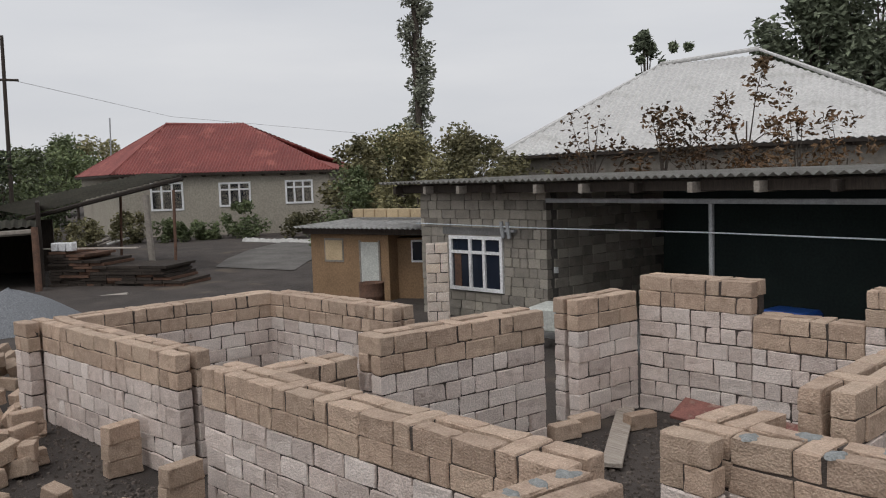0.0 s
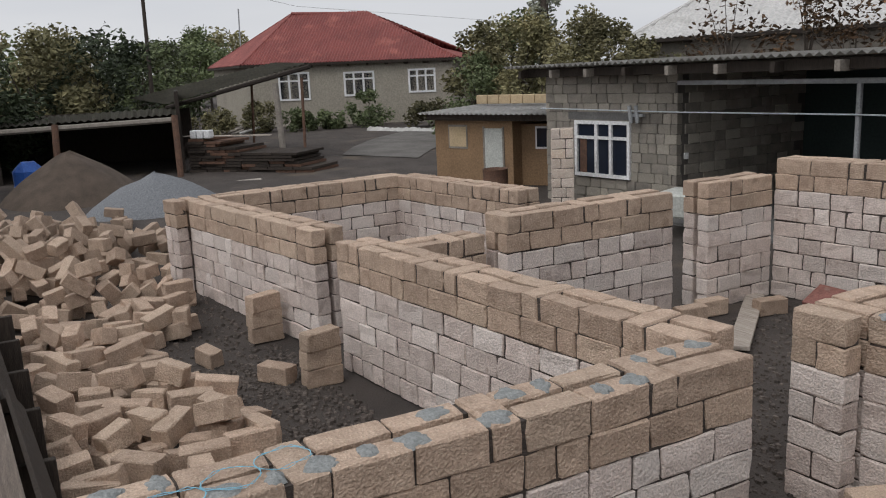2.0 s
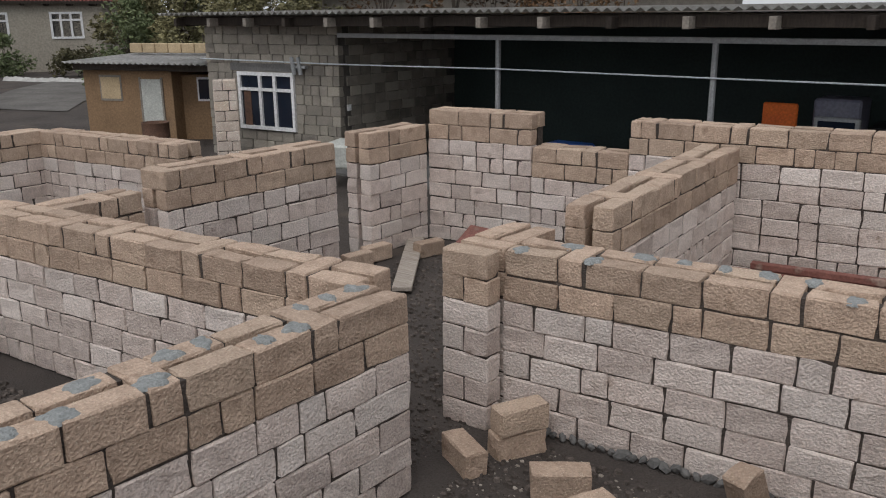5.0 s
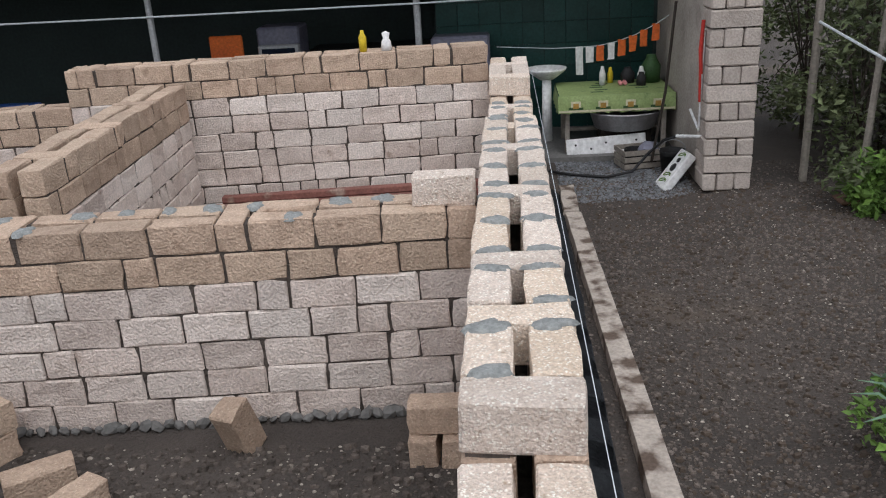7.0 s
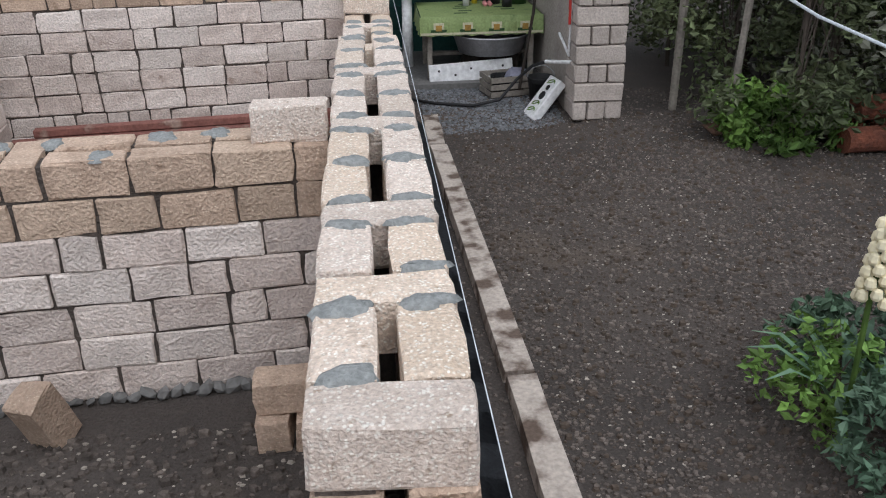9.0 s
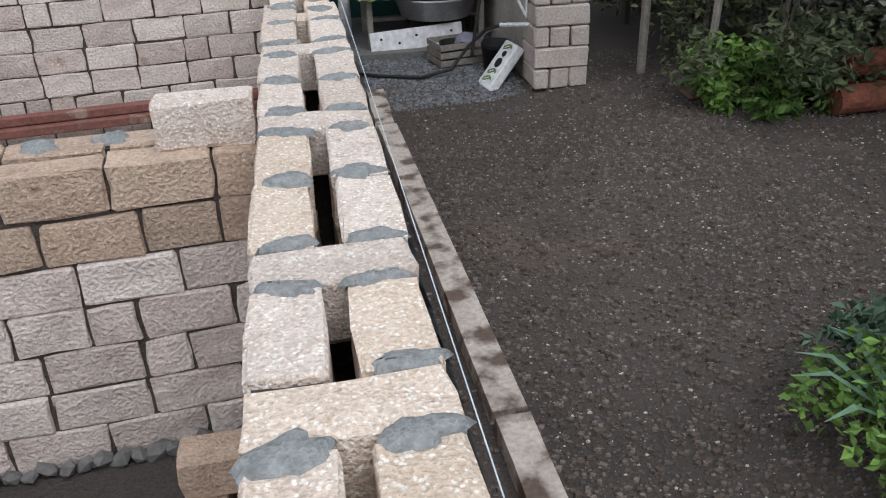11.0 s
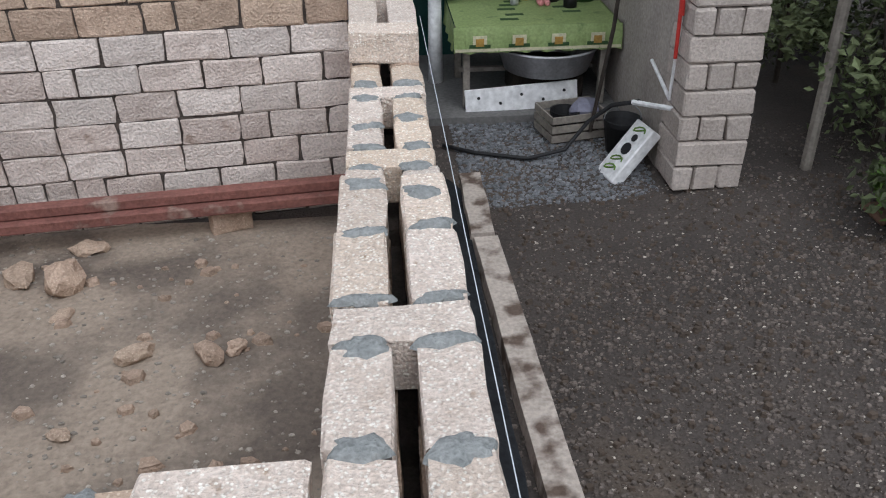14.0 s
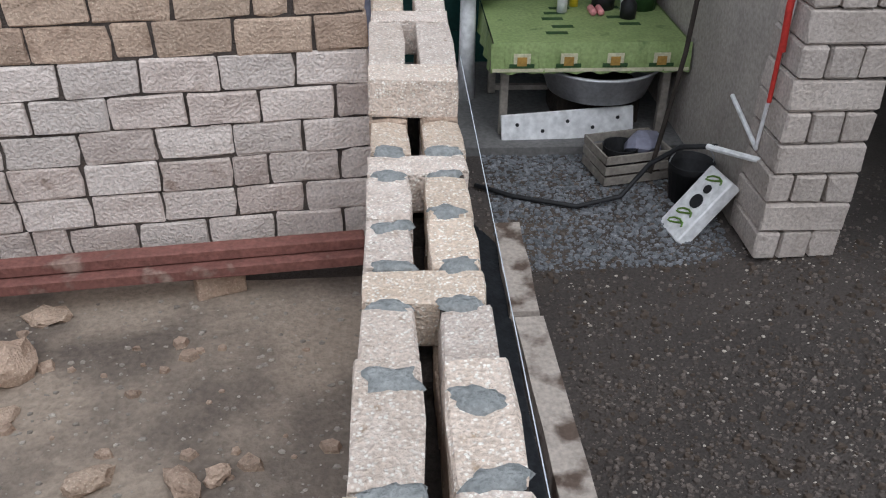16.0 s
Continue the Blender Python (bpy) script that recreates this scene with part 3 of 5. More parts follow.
for i, (x, y, size, flat) in enumerate(((-2.27, 10.08, 0.13, 0.85), (-2.24, 10.53, 0.10, 0.5), (-2.6, 10.2, 0.12, 0.5), (-1.68, 9.32, 0.085, 0.55), (-1.26, 9.28, 0.085, 0.7), (-1.11, 9.33, 0.06, 0.7), (-2.75, 9.5, 0.09, 0.6), (-2.2, 9.75, 0.055, 0.6), (-1.9, 8.7, 0.05, 0.6), (-1.1, 8.4, 0.045, 0.6), (-2.5, 8.2, 0.07, 0.6))):
    stone_lump(x, y, size, flat, i + 1)
for z in (0.087, 0.277, 0.467):
    loose(-8.2 + 0.02 * math.sin(z * 40), 4.3, z, 94 + 40 * (z - 0.25), label="tan stone block in a small stack by a doorway")
loose(-8.55, 3.95, 0.085, 30)
for z in (0.087, 0.277, 0.467):
    loose(-9.95, 4.3, z, 98 + 40 * (z - 0.25), label="tan stone block in a small stack by a wall")
for z in (0.087, 0.277):
    loose(-12.1, 3.8, z, 98, label="tan stone block in a small stack by a wall")
for x, y, r in ((-7.45, 8.6, 80), (-7.5, 9.0, 82), (-7.1, 9.55, 75)):
    loose(x, y, 0.085, r, label="yellowish stone block of a low doorway sill")

# the heaps of tumbled blocks
CELL = 0.09
FAR = []
FIELD = {}


def drop(x, y, rz, rx, ry, label):
    """Let a block come to rest on what already lies there."""
    hx = 0.15
    cells = {(int((x + a * math.cos(rz) - b * math.sin(rz)) // CELL), int((y + a * math.sin(rz) + b * math.cos(rz)) // CELL)) for a in (-hx, -0.08, 0, 0.08, hx) for b in (-0.07, 0, 0.07)}
    hs = sorted(FIELD.get(c, 0.0) for c in cells)
    base = hs[int(len(hs) * 0.72)]
    if base > (0.62 if x < -11.7 else 0.3):
        return
    half = 0.084 + 0.10 * abs(math.sin(ry)) + 0.01 * abs(math.sin(rx))
    for c in cells:
        FIELD[c] = base + 1.65 * half
    shade, cl = R.choice(("tan", "tan")), R.choice((0.385, 0.385, 0.28))
    if x < -14.3:
        FAR.append((MESHES[shade, cl][len(FAR) % 5], pose(x, y, base + half * 0.96 + sunk(x, y), math.degrees(rx), math.degrees(ry), math.degrees(rz))))
        return
    loose(x, y, base + half * 0.96, math.degrees(rz), math.degrees(rx), math.degrees(ry), label=label, group="tumbled stone blocks", shade=shade, cl=cl)


def fits(x, y):
    s = 1.03 - 0.0216 * (-1.0 - x)
    return y > s + 0.75 and not (x > -13.3 and y > 3.75)


n = 0
while n < 290:
    x, y = R.gauss(-15.2, 2.1), R.gauss(2.3, 1.4)
    if -20 < x < -11.8 and -1.0 < y < 5.0 and (x < -13.3 or fits(x, y - 0.3)):
        drop(x, y, R.uniform(0, 3.14), R.gauss(0, 0.25), R.gauss(0, 0.4), "tan shell-stone block tumbled in a big heap")
        n += 1
vs, fs = [], []
for me, m in FAR:
    k = len(vs)
    vs += [tuple(m @ v.co) for v in me.vertices]
    fs += [tuple(k + i for i in p.vertices) for p in me.polygons]
me = bpy.data.meshes.new("block_heap")
me.from_pydata(vs, [], fs)
me.materials.append(M_TAN)
tagged(new("block_heap", me), "far side of a big heap of tumbled tan blocks", "heap", kind="stuff")
n = 0
while n < 165:
    x = R.uniform(-11.6, -6.3)
    y = R.uniform(1.7, 3.7 - 0.10 * (x + 11))
    if -10.2 < x < -8.4 and y > 3.0 and R.random() < 0.9:
        continue
    drop(x, y, R.choice((0.3, 0.3, 1.5, 2.2)) + R.gauss(0, 0.45), R.gauss(0, 0.12), R.gauss(0, 0.16), "tan shell-stone block tipped out in a low heap")
    n += 1
for x, y, r in ((-6.0, 2.1, 20), (-5.9, 2.5, 35), (-5.7, 2.9, 80), (-5.8, 3.3, 95), (-6.2, 3.6, 60)):
    loose(x, y, 0.085, r)

# boards leaning on the south wall
for y0, y1, z0, z1, x0, x1, mt, name, label in ((1.22, 1.28, 0.05, 1.24, -4.5, -10.4, M_WOOD, "board", "long pale weathered board leaning against the wall"), (1.50, 1.40, 0.04, 1.12, -4.6, -10.6, M_BROWNBOARD, "board", "long grey-brown board leaning against the wall")):
    bm = bmesh.new()
    box(bm, x1, x0, -0.13, 0.13, -0.02, 0.02, bevel=0.004)
    bmesh.ops.rotate(bm, cent=(0, 0, 0), matrix=Euler((radians(-38), 0, radians(1.2))).to_matrix(), verts=bm.verts)
    ob = part(name, bm, mt)
    ob.location = (0, 1.20 + (0.0 if y0 < 1.3 else 0.30), 1.16 if y0 < 1.3 else 0.92)
    tagged(ob, label, "board", "boards by the wall")
for i, (x0, x1, y) in enumerate(((-5.0, -7.2, 1.75), (-7.0, -9.6, 1.72))):
    bm = bmesh.new()
    box(bm, x1, x0, -0.10, 0.10, -0.015, 0.015, bevel=0.004)
    bmesh.ops.rotate(bm, cent=(0, 0, 0), matrix=Euler((radians(-62), 0, radians(1.5))).to_matrix(), verts=bm.verts)
    ob = part("board", bm, M_DARKWOOD)
    ob.location = (0, y, 0.72)
    tagged(ob, "dark stained board leaning by the wall", "board", "boards by the wall")
for i in range(6):
    x = -5.2 - i * 1.0
    tagged(put("prop", M_DARKWOOD, boxes=[(x - 0.03, x + 0.03, 1.14, 1.72, -0.02, 0.62)], bevel=0.006), "rough wooden prop holding up leaning boards", "prop", "board props")

# plank to the doorway, timbers by the north wall, red board
a = pose(-7.0, 9.05, 0.05, 0, 0, math.degrees(math.atan2(1.68, -1.2))) @ pose(0, 0, GZ)
bm = bmesh.new()
box(bm, -1.08, 1.08, -0.11, 0.11, -0.025, 0.025, m=a, bevel=0.005)
tagged(part("plank", bm, M_WOOD), "pale plank lying on the floor towards the doorway", "plank")
for i, (dy, z, l) in enumerate(((0.19, 0.105, "long reddish timber lying along the wall foot"), (0.13, 0.185, "long reddish timber stacked along the wall foot"))):
    m, _ = frame_of((-0.5, 11.03), (-4.0, 10.62), 1)
    bm = bmesh.new()
    box(bm, 0.0, 3.1 - 0.2 * i, dy, dy + 0.10, z - 0.038, z + 0.036, m=m, bevel=0.008)
    ob = part("timber", bm, M_REDWOOD)
    tagged(ob, l, "timber", "timbers by the wall")
bm = bmesh.new()
box(bm, -0.8, 0.8, -0.2, 0.2, -0.02, 0.02, m=pose(-5.9, 9.85, 0.12, 20, 4, 8), bevel=0.004)
tagged(part("red_board", bm, M_REDWOOD), "worn dark red board propped against the wall", "board")

# rubble foot of the partition
for name, wall_m, n in (("footing", WEM, 44),):
    f = thing("footing_stones", "row of grey cobbles bedded under a stone wall", "footing", kind="structure")
    for i in range(n):
        bm = bmesh.new()
        bmesh.ops.create_icosphere(bm, subdivisions=1, radius=R.uniform(0.032, 0.062))
        for v in bm.verts:
            v.co *= R.uniform(0.8, 1.15)
        bmesh.ops.transform(bm, matrix=wall_m @ pose(0.1 + i * 0.075, -0.03 + R.uniform(-0.02, 0.012), GZ + 0.03, R.uniform(-40, 40), R.uniform(-50, 50), R.uniform(-50, 50)) @ Matrix.Diagonal((R.uniform(0.9, 1.5), 0.8, 0.7, 1)), verts=bm.verts)
        part("cobble", bm, M_CONC, f)

scatter("yard_gravel", "fine dark gravel strewn over the yard", 42000, [(0.05, 4.5, 2.5, 12.0), (0.5, 3.2, 3.5, 10.0)], 0.0135, M_STONES, 1, 0.8)
scatter("yard_clods", "dark clods of damp earth over the yard", 7000, [(0.6, 4.5, 3.0, 11.0)], 0.02, M_SAND, 11, 0.8)
scatter("yard_chips", "pale stone chips and litter strewn over the yard", 6500, [(0.7, 4.5, 2.5, 11.0)], 0.010, M_LITTER, 2, 0.3)
scatter("room_gravel", "dark gravel on the unfinished floors", 26000, [(-12.5, -4.3, 1.9, 4.4), (-9.5, -4.3, 1.9, 4.4), (-7.3, -3.9, 5.4, 10.0), (-3.6, -0.5, 2.2, 6.2), (-12.5, -7.7, 5, 7.5)], 0.026, M_STONES, 3, 0.8)
scatter("room_chips", "pale stone chips on the unfinished floors", 4000, [(-3.4, -0.45, 6.7, 10.7), (-3.6, -0.5, 2.2, 6.2)], 0.016, M_LITTER, 4, 0.4)
scatter("room_rubble", "broken bits of tan stone on the floor", 110, [(-3.4, -0.6, 6.9, 10.4)], 0.05, M_TAN, 5, 0.6)
scatter("porch_gravel", "blue-grey gravel before the porch", 6000, [(0.35, 1.8, 10.9, 12.3)], 0.017, M_GRAVEL, 6)

# the beam, felt and string beside the east wall
for y0, y1, x0, x1, name in ((2.2, 6.40, 0.60, 0.545, "beam"), (6.44, 10.35, 0.54, 0.435, "beam"), (10.4, 11.35, 0.42, 0.43, "beam")):
    bm = bmesh.new()
    nseg = 14
    for i in range(nseg + 1):
        f = i / nseg
        x, y = x0 + (x1 - x0) * f, y0 + (y1 - y0) * f
        w = 0.098 + 0.006 * noise.noise((y * 3, 1, 2))
        ring = [bm.verts.new((x + dx * w + 0.006 * noise.noise((y * 4, dx, 3)), y, z)) for dx, z in ((-1, -0.14), (-0.85, -0.035), (0.8, -0.03), (1, -0.14))]
        if i:
            for k in range(3):
                bm.faces.new((last[k], last[k + 1], ring[k + 1], ring[k]))
        else:
            bm.faces.new(ring)
        last = ring
    bm.faces.new(last[::-1])
    tagged(part(name, bm, M_BEAM), "cement-caked timber beam lying along the wall foot", "beam", "beams by the wall")
bm = bmesh.new()
for i in range(40):
    y = 1.2 + i * 0.26
    o = 0.02 * noise.noise((y * 2, 0, 7))
    ring = [bm.verts.new(p) for p in ((0.02, y, 0.04), (0.14 + o, y, -0.02), (0.34 + o, y, -0.085))]
    if i:
        for k in range(2):
            bm.faces.new((last[k], last[k + 1], ring[k + 1], ring[k]))
    last = ring
bmesh.ops.solidify(bm, geom=bm.faces[:], thickness=0.006)
tagged(part("roofing_felt", bm, M_MEMBRANE), "black roofing felt strip along the wall foot", "felt")
tagged(put("mason_line", M_STRING, tubes=[([(0.02, 1.6, 1.455), (0.022, 5.0, 1.445), (0.02, 10.4, 1.455)], 0.0016)]), "taut pale mason's line along the wall edge", "string")
bm = bmesh.new()
for i in range(3):
    cx, cy = -3.9 - 0.06 * i, 2.0 + 0.25 * i
    tube(bm, [(cx + 0.10 * math.cos(k * 0.55 + i) * (1 + 0.2 * math.sin(k * 2.1)), cy + 0.13 * math.sin(k * 0.55 + i), top_of(7) + 0.012 + 0.004 * math.sin(k)) for k in range(24)], 0.002, 4)
tagged(part("twine", bm, M_BLUESTRING), "tangle of pale blue twine on the wall top", "twine")


# ---- porch at the end of the east wall ----
def pier_blocks():
    bm = bmesh.new()
    box(bm, 1.90, 2.30, 10.86, 11.20, 0, 3.3)
    w = part("wall_pier", bm, M_MORTAR)
    tagged(w, "rough stone pier half smeared with plaster", "pier", kind="structure")
    k = 0
    for c in range(17):
        z = 0.01 + c * 0.19
        cuts = ((1.84, 2.36),) if c % 2 else ((1.84, 1.99), (1.99, 2.18), (2.18, 2.36))
        for a, b in cuts:
            bm = bmesh.new()
            box(bm, a + 0.006, b - 0.006, 10.80 + R.uniform(-0.008, 0.008), 11.22, z + 0.006, z + 0.184, bevel=0.012)
            for v in bm.verts:
                v.co += Vector((R.uniform(-1, 1), R.uniform(-1, 1), R.uniform(-1, 1))) * 0.006
            part("block", bm, M_PIER, w)


pier_blocks()
tagged(put("wall_porch", M_PLASTER, boxes=[(1.86, 2.1, 11.2, 14.2, 0, 3.3)]), "rough grey plastered porch wall", "wall", kind="structure")
tagged(put("porch_floor", M_CONC, boxes=[(-12.0, 1.88, 12.25, 16.8, -0.1, 0.06)]), "grey concrete porch floor", "floor", kind="structure")


def tile_wall():
    bm = bmesh.new()
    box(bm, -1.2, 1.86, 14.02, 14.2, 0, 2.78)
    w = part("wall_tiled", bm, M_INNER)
    tagged(w, "dark green tiled porch wall", "wall", kind="structure")
    me = None
    for i in range(10):
        for j in range(9):
            if me is None:
                bm = bmesh.new()
                box(bm, -0.147, 0.147, -0.005, 0.005, -0.147, 0.147, bevel=0.003)
                me = bpy.data.meshes.new("tile")
                bm.to_mesh(me)
                bm.free()
                me.materials.append(M_TILE)
            lay(me, w, pose(-1.04 + i * 0.3, 14.013, 0.2 + j * 0.3), 1.0, "tile")


tile_wall()


def porch_table():
    t = thing("porch_table", "wooden table under a green oilcloth on the porch", "table", (1.1, 12.9, 0.06))
    for x, y in ((0.52, 12.5), (1.72, 12.5), (0.52, 13.3), (1.72, 13.3)):
        put("leg", M_BIRCH, t, "", [(x - 0.03, x + 0.03, y - 0.03, y + 0.03, 0.06, 0.76)], bevel=0.005)
    put("tabletop", M_BIRCH, t, "", [(0.44, 1.8, 12.42, 13.4, 0.76, 0.79)], bevel=0.005)
    put("stretcher", M_BIRCH, t, "", [(0.5, 1.74, 12.88, 12.93, 0.25, 0.29)], bevel=0.004)
    c = thing("tablecloth", "pale green oilcloth with gold and cream flower border", "tablecloth", (1.1, 12.9, 0.79))
    bm = bmesh.new()
    box(bm, 0.42, 1.82, 12.40, 13.42, 0.793, 0.799, bevel=0.002)
    n = 60
    last = None
    for i in range(n + 1):
        x = 0.40 + 1.44 * i / n
        o = 0.012 * math.sin(i * 0.7) + 0.006 * math.sin(i * 1.9)
        ring = [bm.verts.new(p) for p in ((x, 12.40, 0.799), (x, 12.385 + 0.4 * o, 0.72), (x, 12.375 + o, 0.585 + 0.006 * math.sin(i * 0.9)))]
        if last:
            for k in range(2):
                bm.faces.new((last[k], last[k + 1], ring[k + 1], ring[k]))
        last = ring
    for sx, x in ((-1, 0.41), (1, 1.83)):
        last = None
        for i in range(31):
            y = 12.39 + 1.02 * i / 30
            o = 0.012 * math.sin(i * 0.8) * sx
            ring = [bm.verts.new(p) for p in ((x, y, 0.799), (x + 0.02 * sx + o, y, 0.60))]
            if last:
                bm.faces.new((last[0], last[1], ring[1], ring[0]))
            last = ring
    part("cloth", bm, M_CLOTH, c)
    put("border", M_CREAMPRINT, c, "cream border stripe", [(0.41, 1.83, 12.362, 12.366, 0.60, 0.625)])
    for i in range(4):
        x = 0.62 + i * 0.335
        put("flower_print", M_GOLD, c, "gold flower print", [(x - 0.035, x + 0.035, 12.358, 12.364, 0.645, 0.71)], bevel=0.001)
        put("leaf_print", M_DARKGREEN, c, "dark green leaf print", [(x - 0.09, x + 0.09, 12.360, 12.3655, 0.632, 0.660)], bevel=0.001)
        put("scallop_print", M_CREAMPRINT, c, "cream scallop print", [(x - 0.06, x + 0.06, 12.3615, 12.367, 0.66, 0.735)], bevel=0.001)
    for i in range(9):
        x, y = R.uniform(0.55, 1.7), R.uniform(12.55, 13.3)
        put("leaf_print", M_DARKGREEN, c, "dark green leaf print", [(x - 0.08, x + 0.08, y - 0.03, y + 0.03, 0.799, 0.8005)])


porch_table()


def basin():
    b = thing("wash_tub", "big round aluminium tub standing under the table", "tub", (1.25, 12.9, 0.06))
    bm = bmesh.new()
    lathe(bm, [(0.0, 0.30), (0.34, 0.30), (0.38, 0.33), (0.44, 0.52), (0.47, 0.52), (0.47, 0.505), (0.45, 0.5), (0.38, 0.295), (0.0, 0.28)], (1.27, 12.76, 0.03), 28)
    part("tub", bm, M_ALU, b, smooth=True)
    put("stand", M_DARKWOOD, b, "dark crate under the tub", [(0.95, 1.6, 12.65, 13.1, 0.06, 0.345)], bevel=0.01)


basin()
bm = bmesh.new()
box(bm, -0.5, 0.5, -0.012, 0.012, -0.11, 0.11, m=pose(1.0, 12.42, 0.16, -12, -3, 2), bevel=0.006)
pan = part("perforated_sheet", bm, M_WHITE)
tagged(pan, "white panel with punched round holes leaning under the table", "panel")
for i in range(5):
    bm = bmesh.new()
    bmesh.ops.create_cone(bm, cap_ends=True, segments=10, radius1=0.014, radius2=0.014, depth=0.03, matrix=pose(1.0, 12.42, 0.16, -12, -3, 2) @ pose(-0.38 + i * 0.19, -0.002, 0.03 * (-1) ** i, 90))
    part("hole", bm, M_BLACK, pan)


def crate(x, y, rz):
    c = thing("wooden_crate", "slatted grey wooden crate holding scraps", "crate", (x, y, 0.0))
    m = pose(x, y, 0.0, 0, 0, rz)
    for z in (0.05, 0.13, 0.21):
        for b in ((-0.25, 0.25, -0.19, -0.175, z - 0.03, z + 0.03), (-0.25, 0.25, 0.175, 0.19, z - 0.03, z + 0.03), (-0.25, -0.235, -0.19, 0.19, z - 0.03, z + 0.03), (0.235, 0.25, -0.19, 0.19, z - 0.03, z + 0.03)):
            put("slat", M_BIRCH, c, "", [b], bevel=0.002, m=m)
    put("bottom", M_DARKWOOD, c, "", [(-0.24, 0.24, -0.18, 0.18, 0.01, 0.03)], m=m)
    bm = bmesh.new()
    lathe(bm, [(0.0, 0.03), (0.10, 0.03), (0.13, 0.2), (0.12, 0.2), (0.09, 0.05), (0, 0.05)], (x - 0.05, y, 0.02), 16)
    tagged(part("old_pot", bm, M_BLACK), "blackened old pot inside a crate", "pot")
    bm = bmesh.new()
    bmesh.ops.create_icosphere(bm, subdivisions=2, radius=0.13, matrix=pose(x + 0.13, y + 0.05, 0.2) @ Matrix.Diagonal((1, 1, 0.7, 1)))
    for v in bm.verts:
        v.co += Vector((R.uniform(-1, 1), R.uniform(-1, 1), R.uniform(-1, 1))) * 0.02
    tagged(part("rag", bm, M_LILAC), "crumpled grey-blue rag in a crate", "rag")


crate(1.34, 11.95, 12)
bk = thing("bucket", "black rubber bucket by the porch wall", "bucket", (1.66, 11.6, 0))
bm = bmesh.new()
lathe(bm, [(0.0, 0.0), (0.11, 0.0), (0.15, 0.29), (0.155, 0.29), (0.15, 0.28), (0.105, 0.02), (0, 0.02)], (1.66, 11.55, 0.0), 20)
part("pail", bm, M_BLACK, bk, smooth=True)
bm = bmesh.new()
tube(bm, [(1.66 + 0.15 * math.cos(a), 11.55, 0.28 + 0.13 * math.sin(a)) for a in [math.pi * i / 10 for i in range(11)]], 0.005, 6)
part("handle", bm, M_METAL, bk)
cn = thing("painted_board", "white painted box lid with green scrolls and two holes", "box lid", (1.78, 11.15, 0))
lx, lz = Vector((0.2, -0.98, 0.0)).normalized(), Vector((0.62, 0.127, 0.775)).normalized()
ly = lz.cross(lx)
cm = Matrix(((lx.x, ly.x, lz.x, 1.64), (lx.y, ly.y, lz.y, 11.25), (lx.z, ly.z, lz.z, 0.12), (0, 0, 0, 1)))
put("lid", M_WHITE, cn, "", [(-0.13, 0.13, -0.05, 0.05, -0.25, 0.25)], bevel=0.01, m=cm)
for z, r in ((0.02, 0.05), (0.12, 0.03)):
    bm = bmesh.new()
    bmesh.ops.create_cone(bm, cap_ends=True, segments=14, radius1=r, radius2=r, depth=0.012, matrix=cm @ pose(0.01, -0.052, z, 90))
    part("hole", bm, M_BLACK, cn)
for z in (-0.16, -0.08, 0.19):
    bm = bmesh.new()
    tube(bm, [cm @ Vector((0.07 * math.cos(k * 0.7), -0.053, z + 0.03 * math.sin(k * 0.9))) for k in range(9)], 0.007, 5)
    part("scroll_paint", bm, M_LEAFBRIGHT, cn)
bm = bmesh.new()
tube(bm, [(0.25, 11.75, 0.03), (0.5, 11.6, 0.02), (0.9, 11.45, 0.02), (1.2, 11.5, 0.06), (1.4, 11.6, 0.25), (1.55, 11.5, 0.42), (1.70, 11.3, 0.52)], 0.017, 8)
tagged(part("hose", bm, M_BLACK, smooth=True), "black rubber hose lying across the gravel", "hose")
tagged(put("white_pipe", M_WHITE, tubes=[([(1.66, 11.34, 0.50), (1.87, 11.02, 0.56)], 0.02)]), "white plastic pipe end from the porch wall", "pipe")
tagged(put("white_pipe", M_WHITE, tubes=[([(1.84, 11.55, 0.75), (1.84, 11.06, 0.62)], 0.015), ([(1.835, 11.06, 0.62), (1.83, 10.99, 1.7)], 0.012)]), "thin white water pipe on the porch wall", "pipe")
tagged(put("red_rope", M_RED, tubes=[([(1.81, 10.98, 0.95), (1.80, 10.97, 1.3), (1.815, 10.985, 1.75)], 0.014), ([(1.81, 10.97, 1.25), (1.79, 10.96, 1.5), (1.81, 10.97, 1.8)], 0.02)]), "red cloth tied round a thin pipe", "cloth")
tagged(put("leaning_stick", M_DARKWOOD, tubes=[([(1.46, 11.75, 0.1), (1.62, 11.9, 0.9), (1.74, 12.1, 1.9)], 0.017)]), "dark wooden stick leaning on the porch wall", "stick")
bm = bmesh.new()
tube(bm, [(0.30, 13.2, 0.06), (0.30, 13.2, 0.95)], 0.07, 14, 0.06)
sk = thing("pedestal_sink", "white ceramic pedestal sink on the porch", "sink", (0.3, 13.3, 0.06))
part("pedestal", bm, M_WHITE, sk, smooth=True)
bm = bmesh.new()
lathe(bm, [(0.0, -0.12), (0.1, -0.12), (0.26, 0.0), (0.27, 0.03), (0.25, 0.03), (0.1, -0.08), (0.0, -0.08)], (0.30, 13.25, 1.0), 22)
part("bowl", bm, M_WHITE, sk, smooth=True)
tagged(put("clothes_line", M_STRING, tubes=[([(-0.35, 13.5, 1.3), (0.4, 13.46, 1.25)] + [(0.75 + 0.95 * f, 13.45 - 0.25 * f, 1.25 + 0.28 * f * f) for f in (0, 0.25, 0.5, 0.75, 1)] + [(1.87, 13.15, 1.65)], 0.006)]), "thin clothes line over the table", "clothes line")
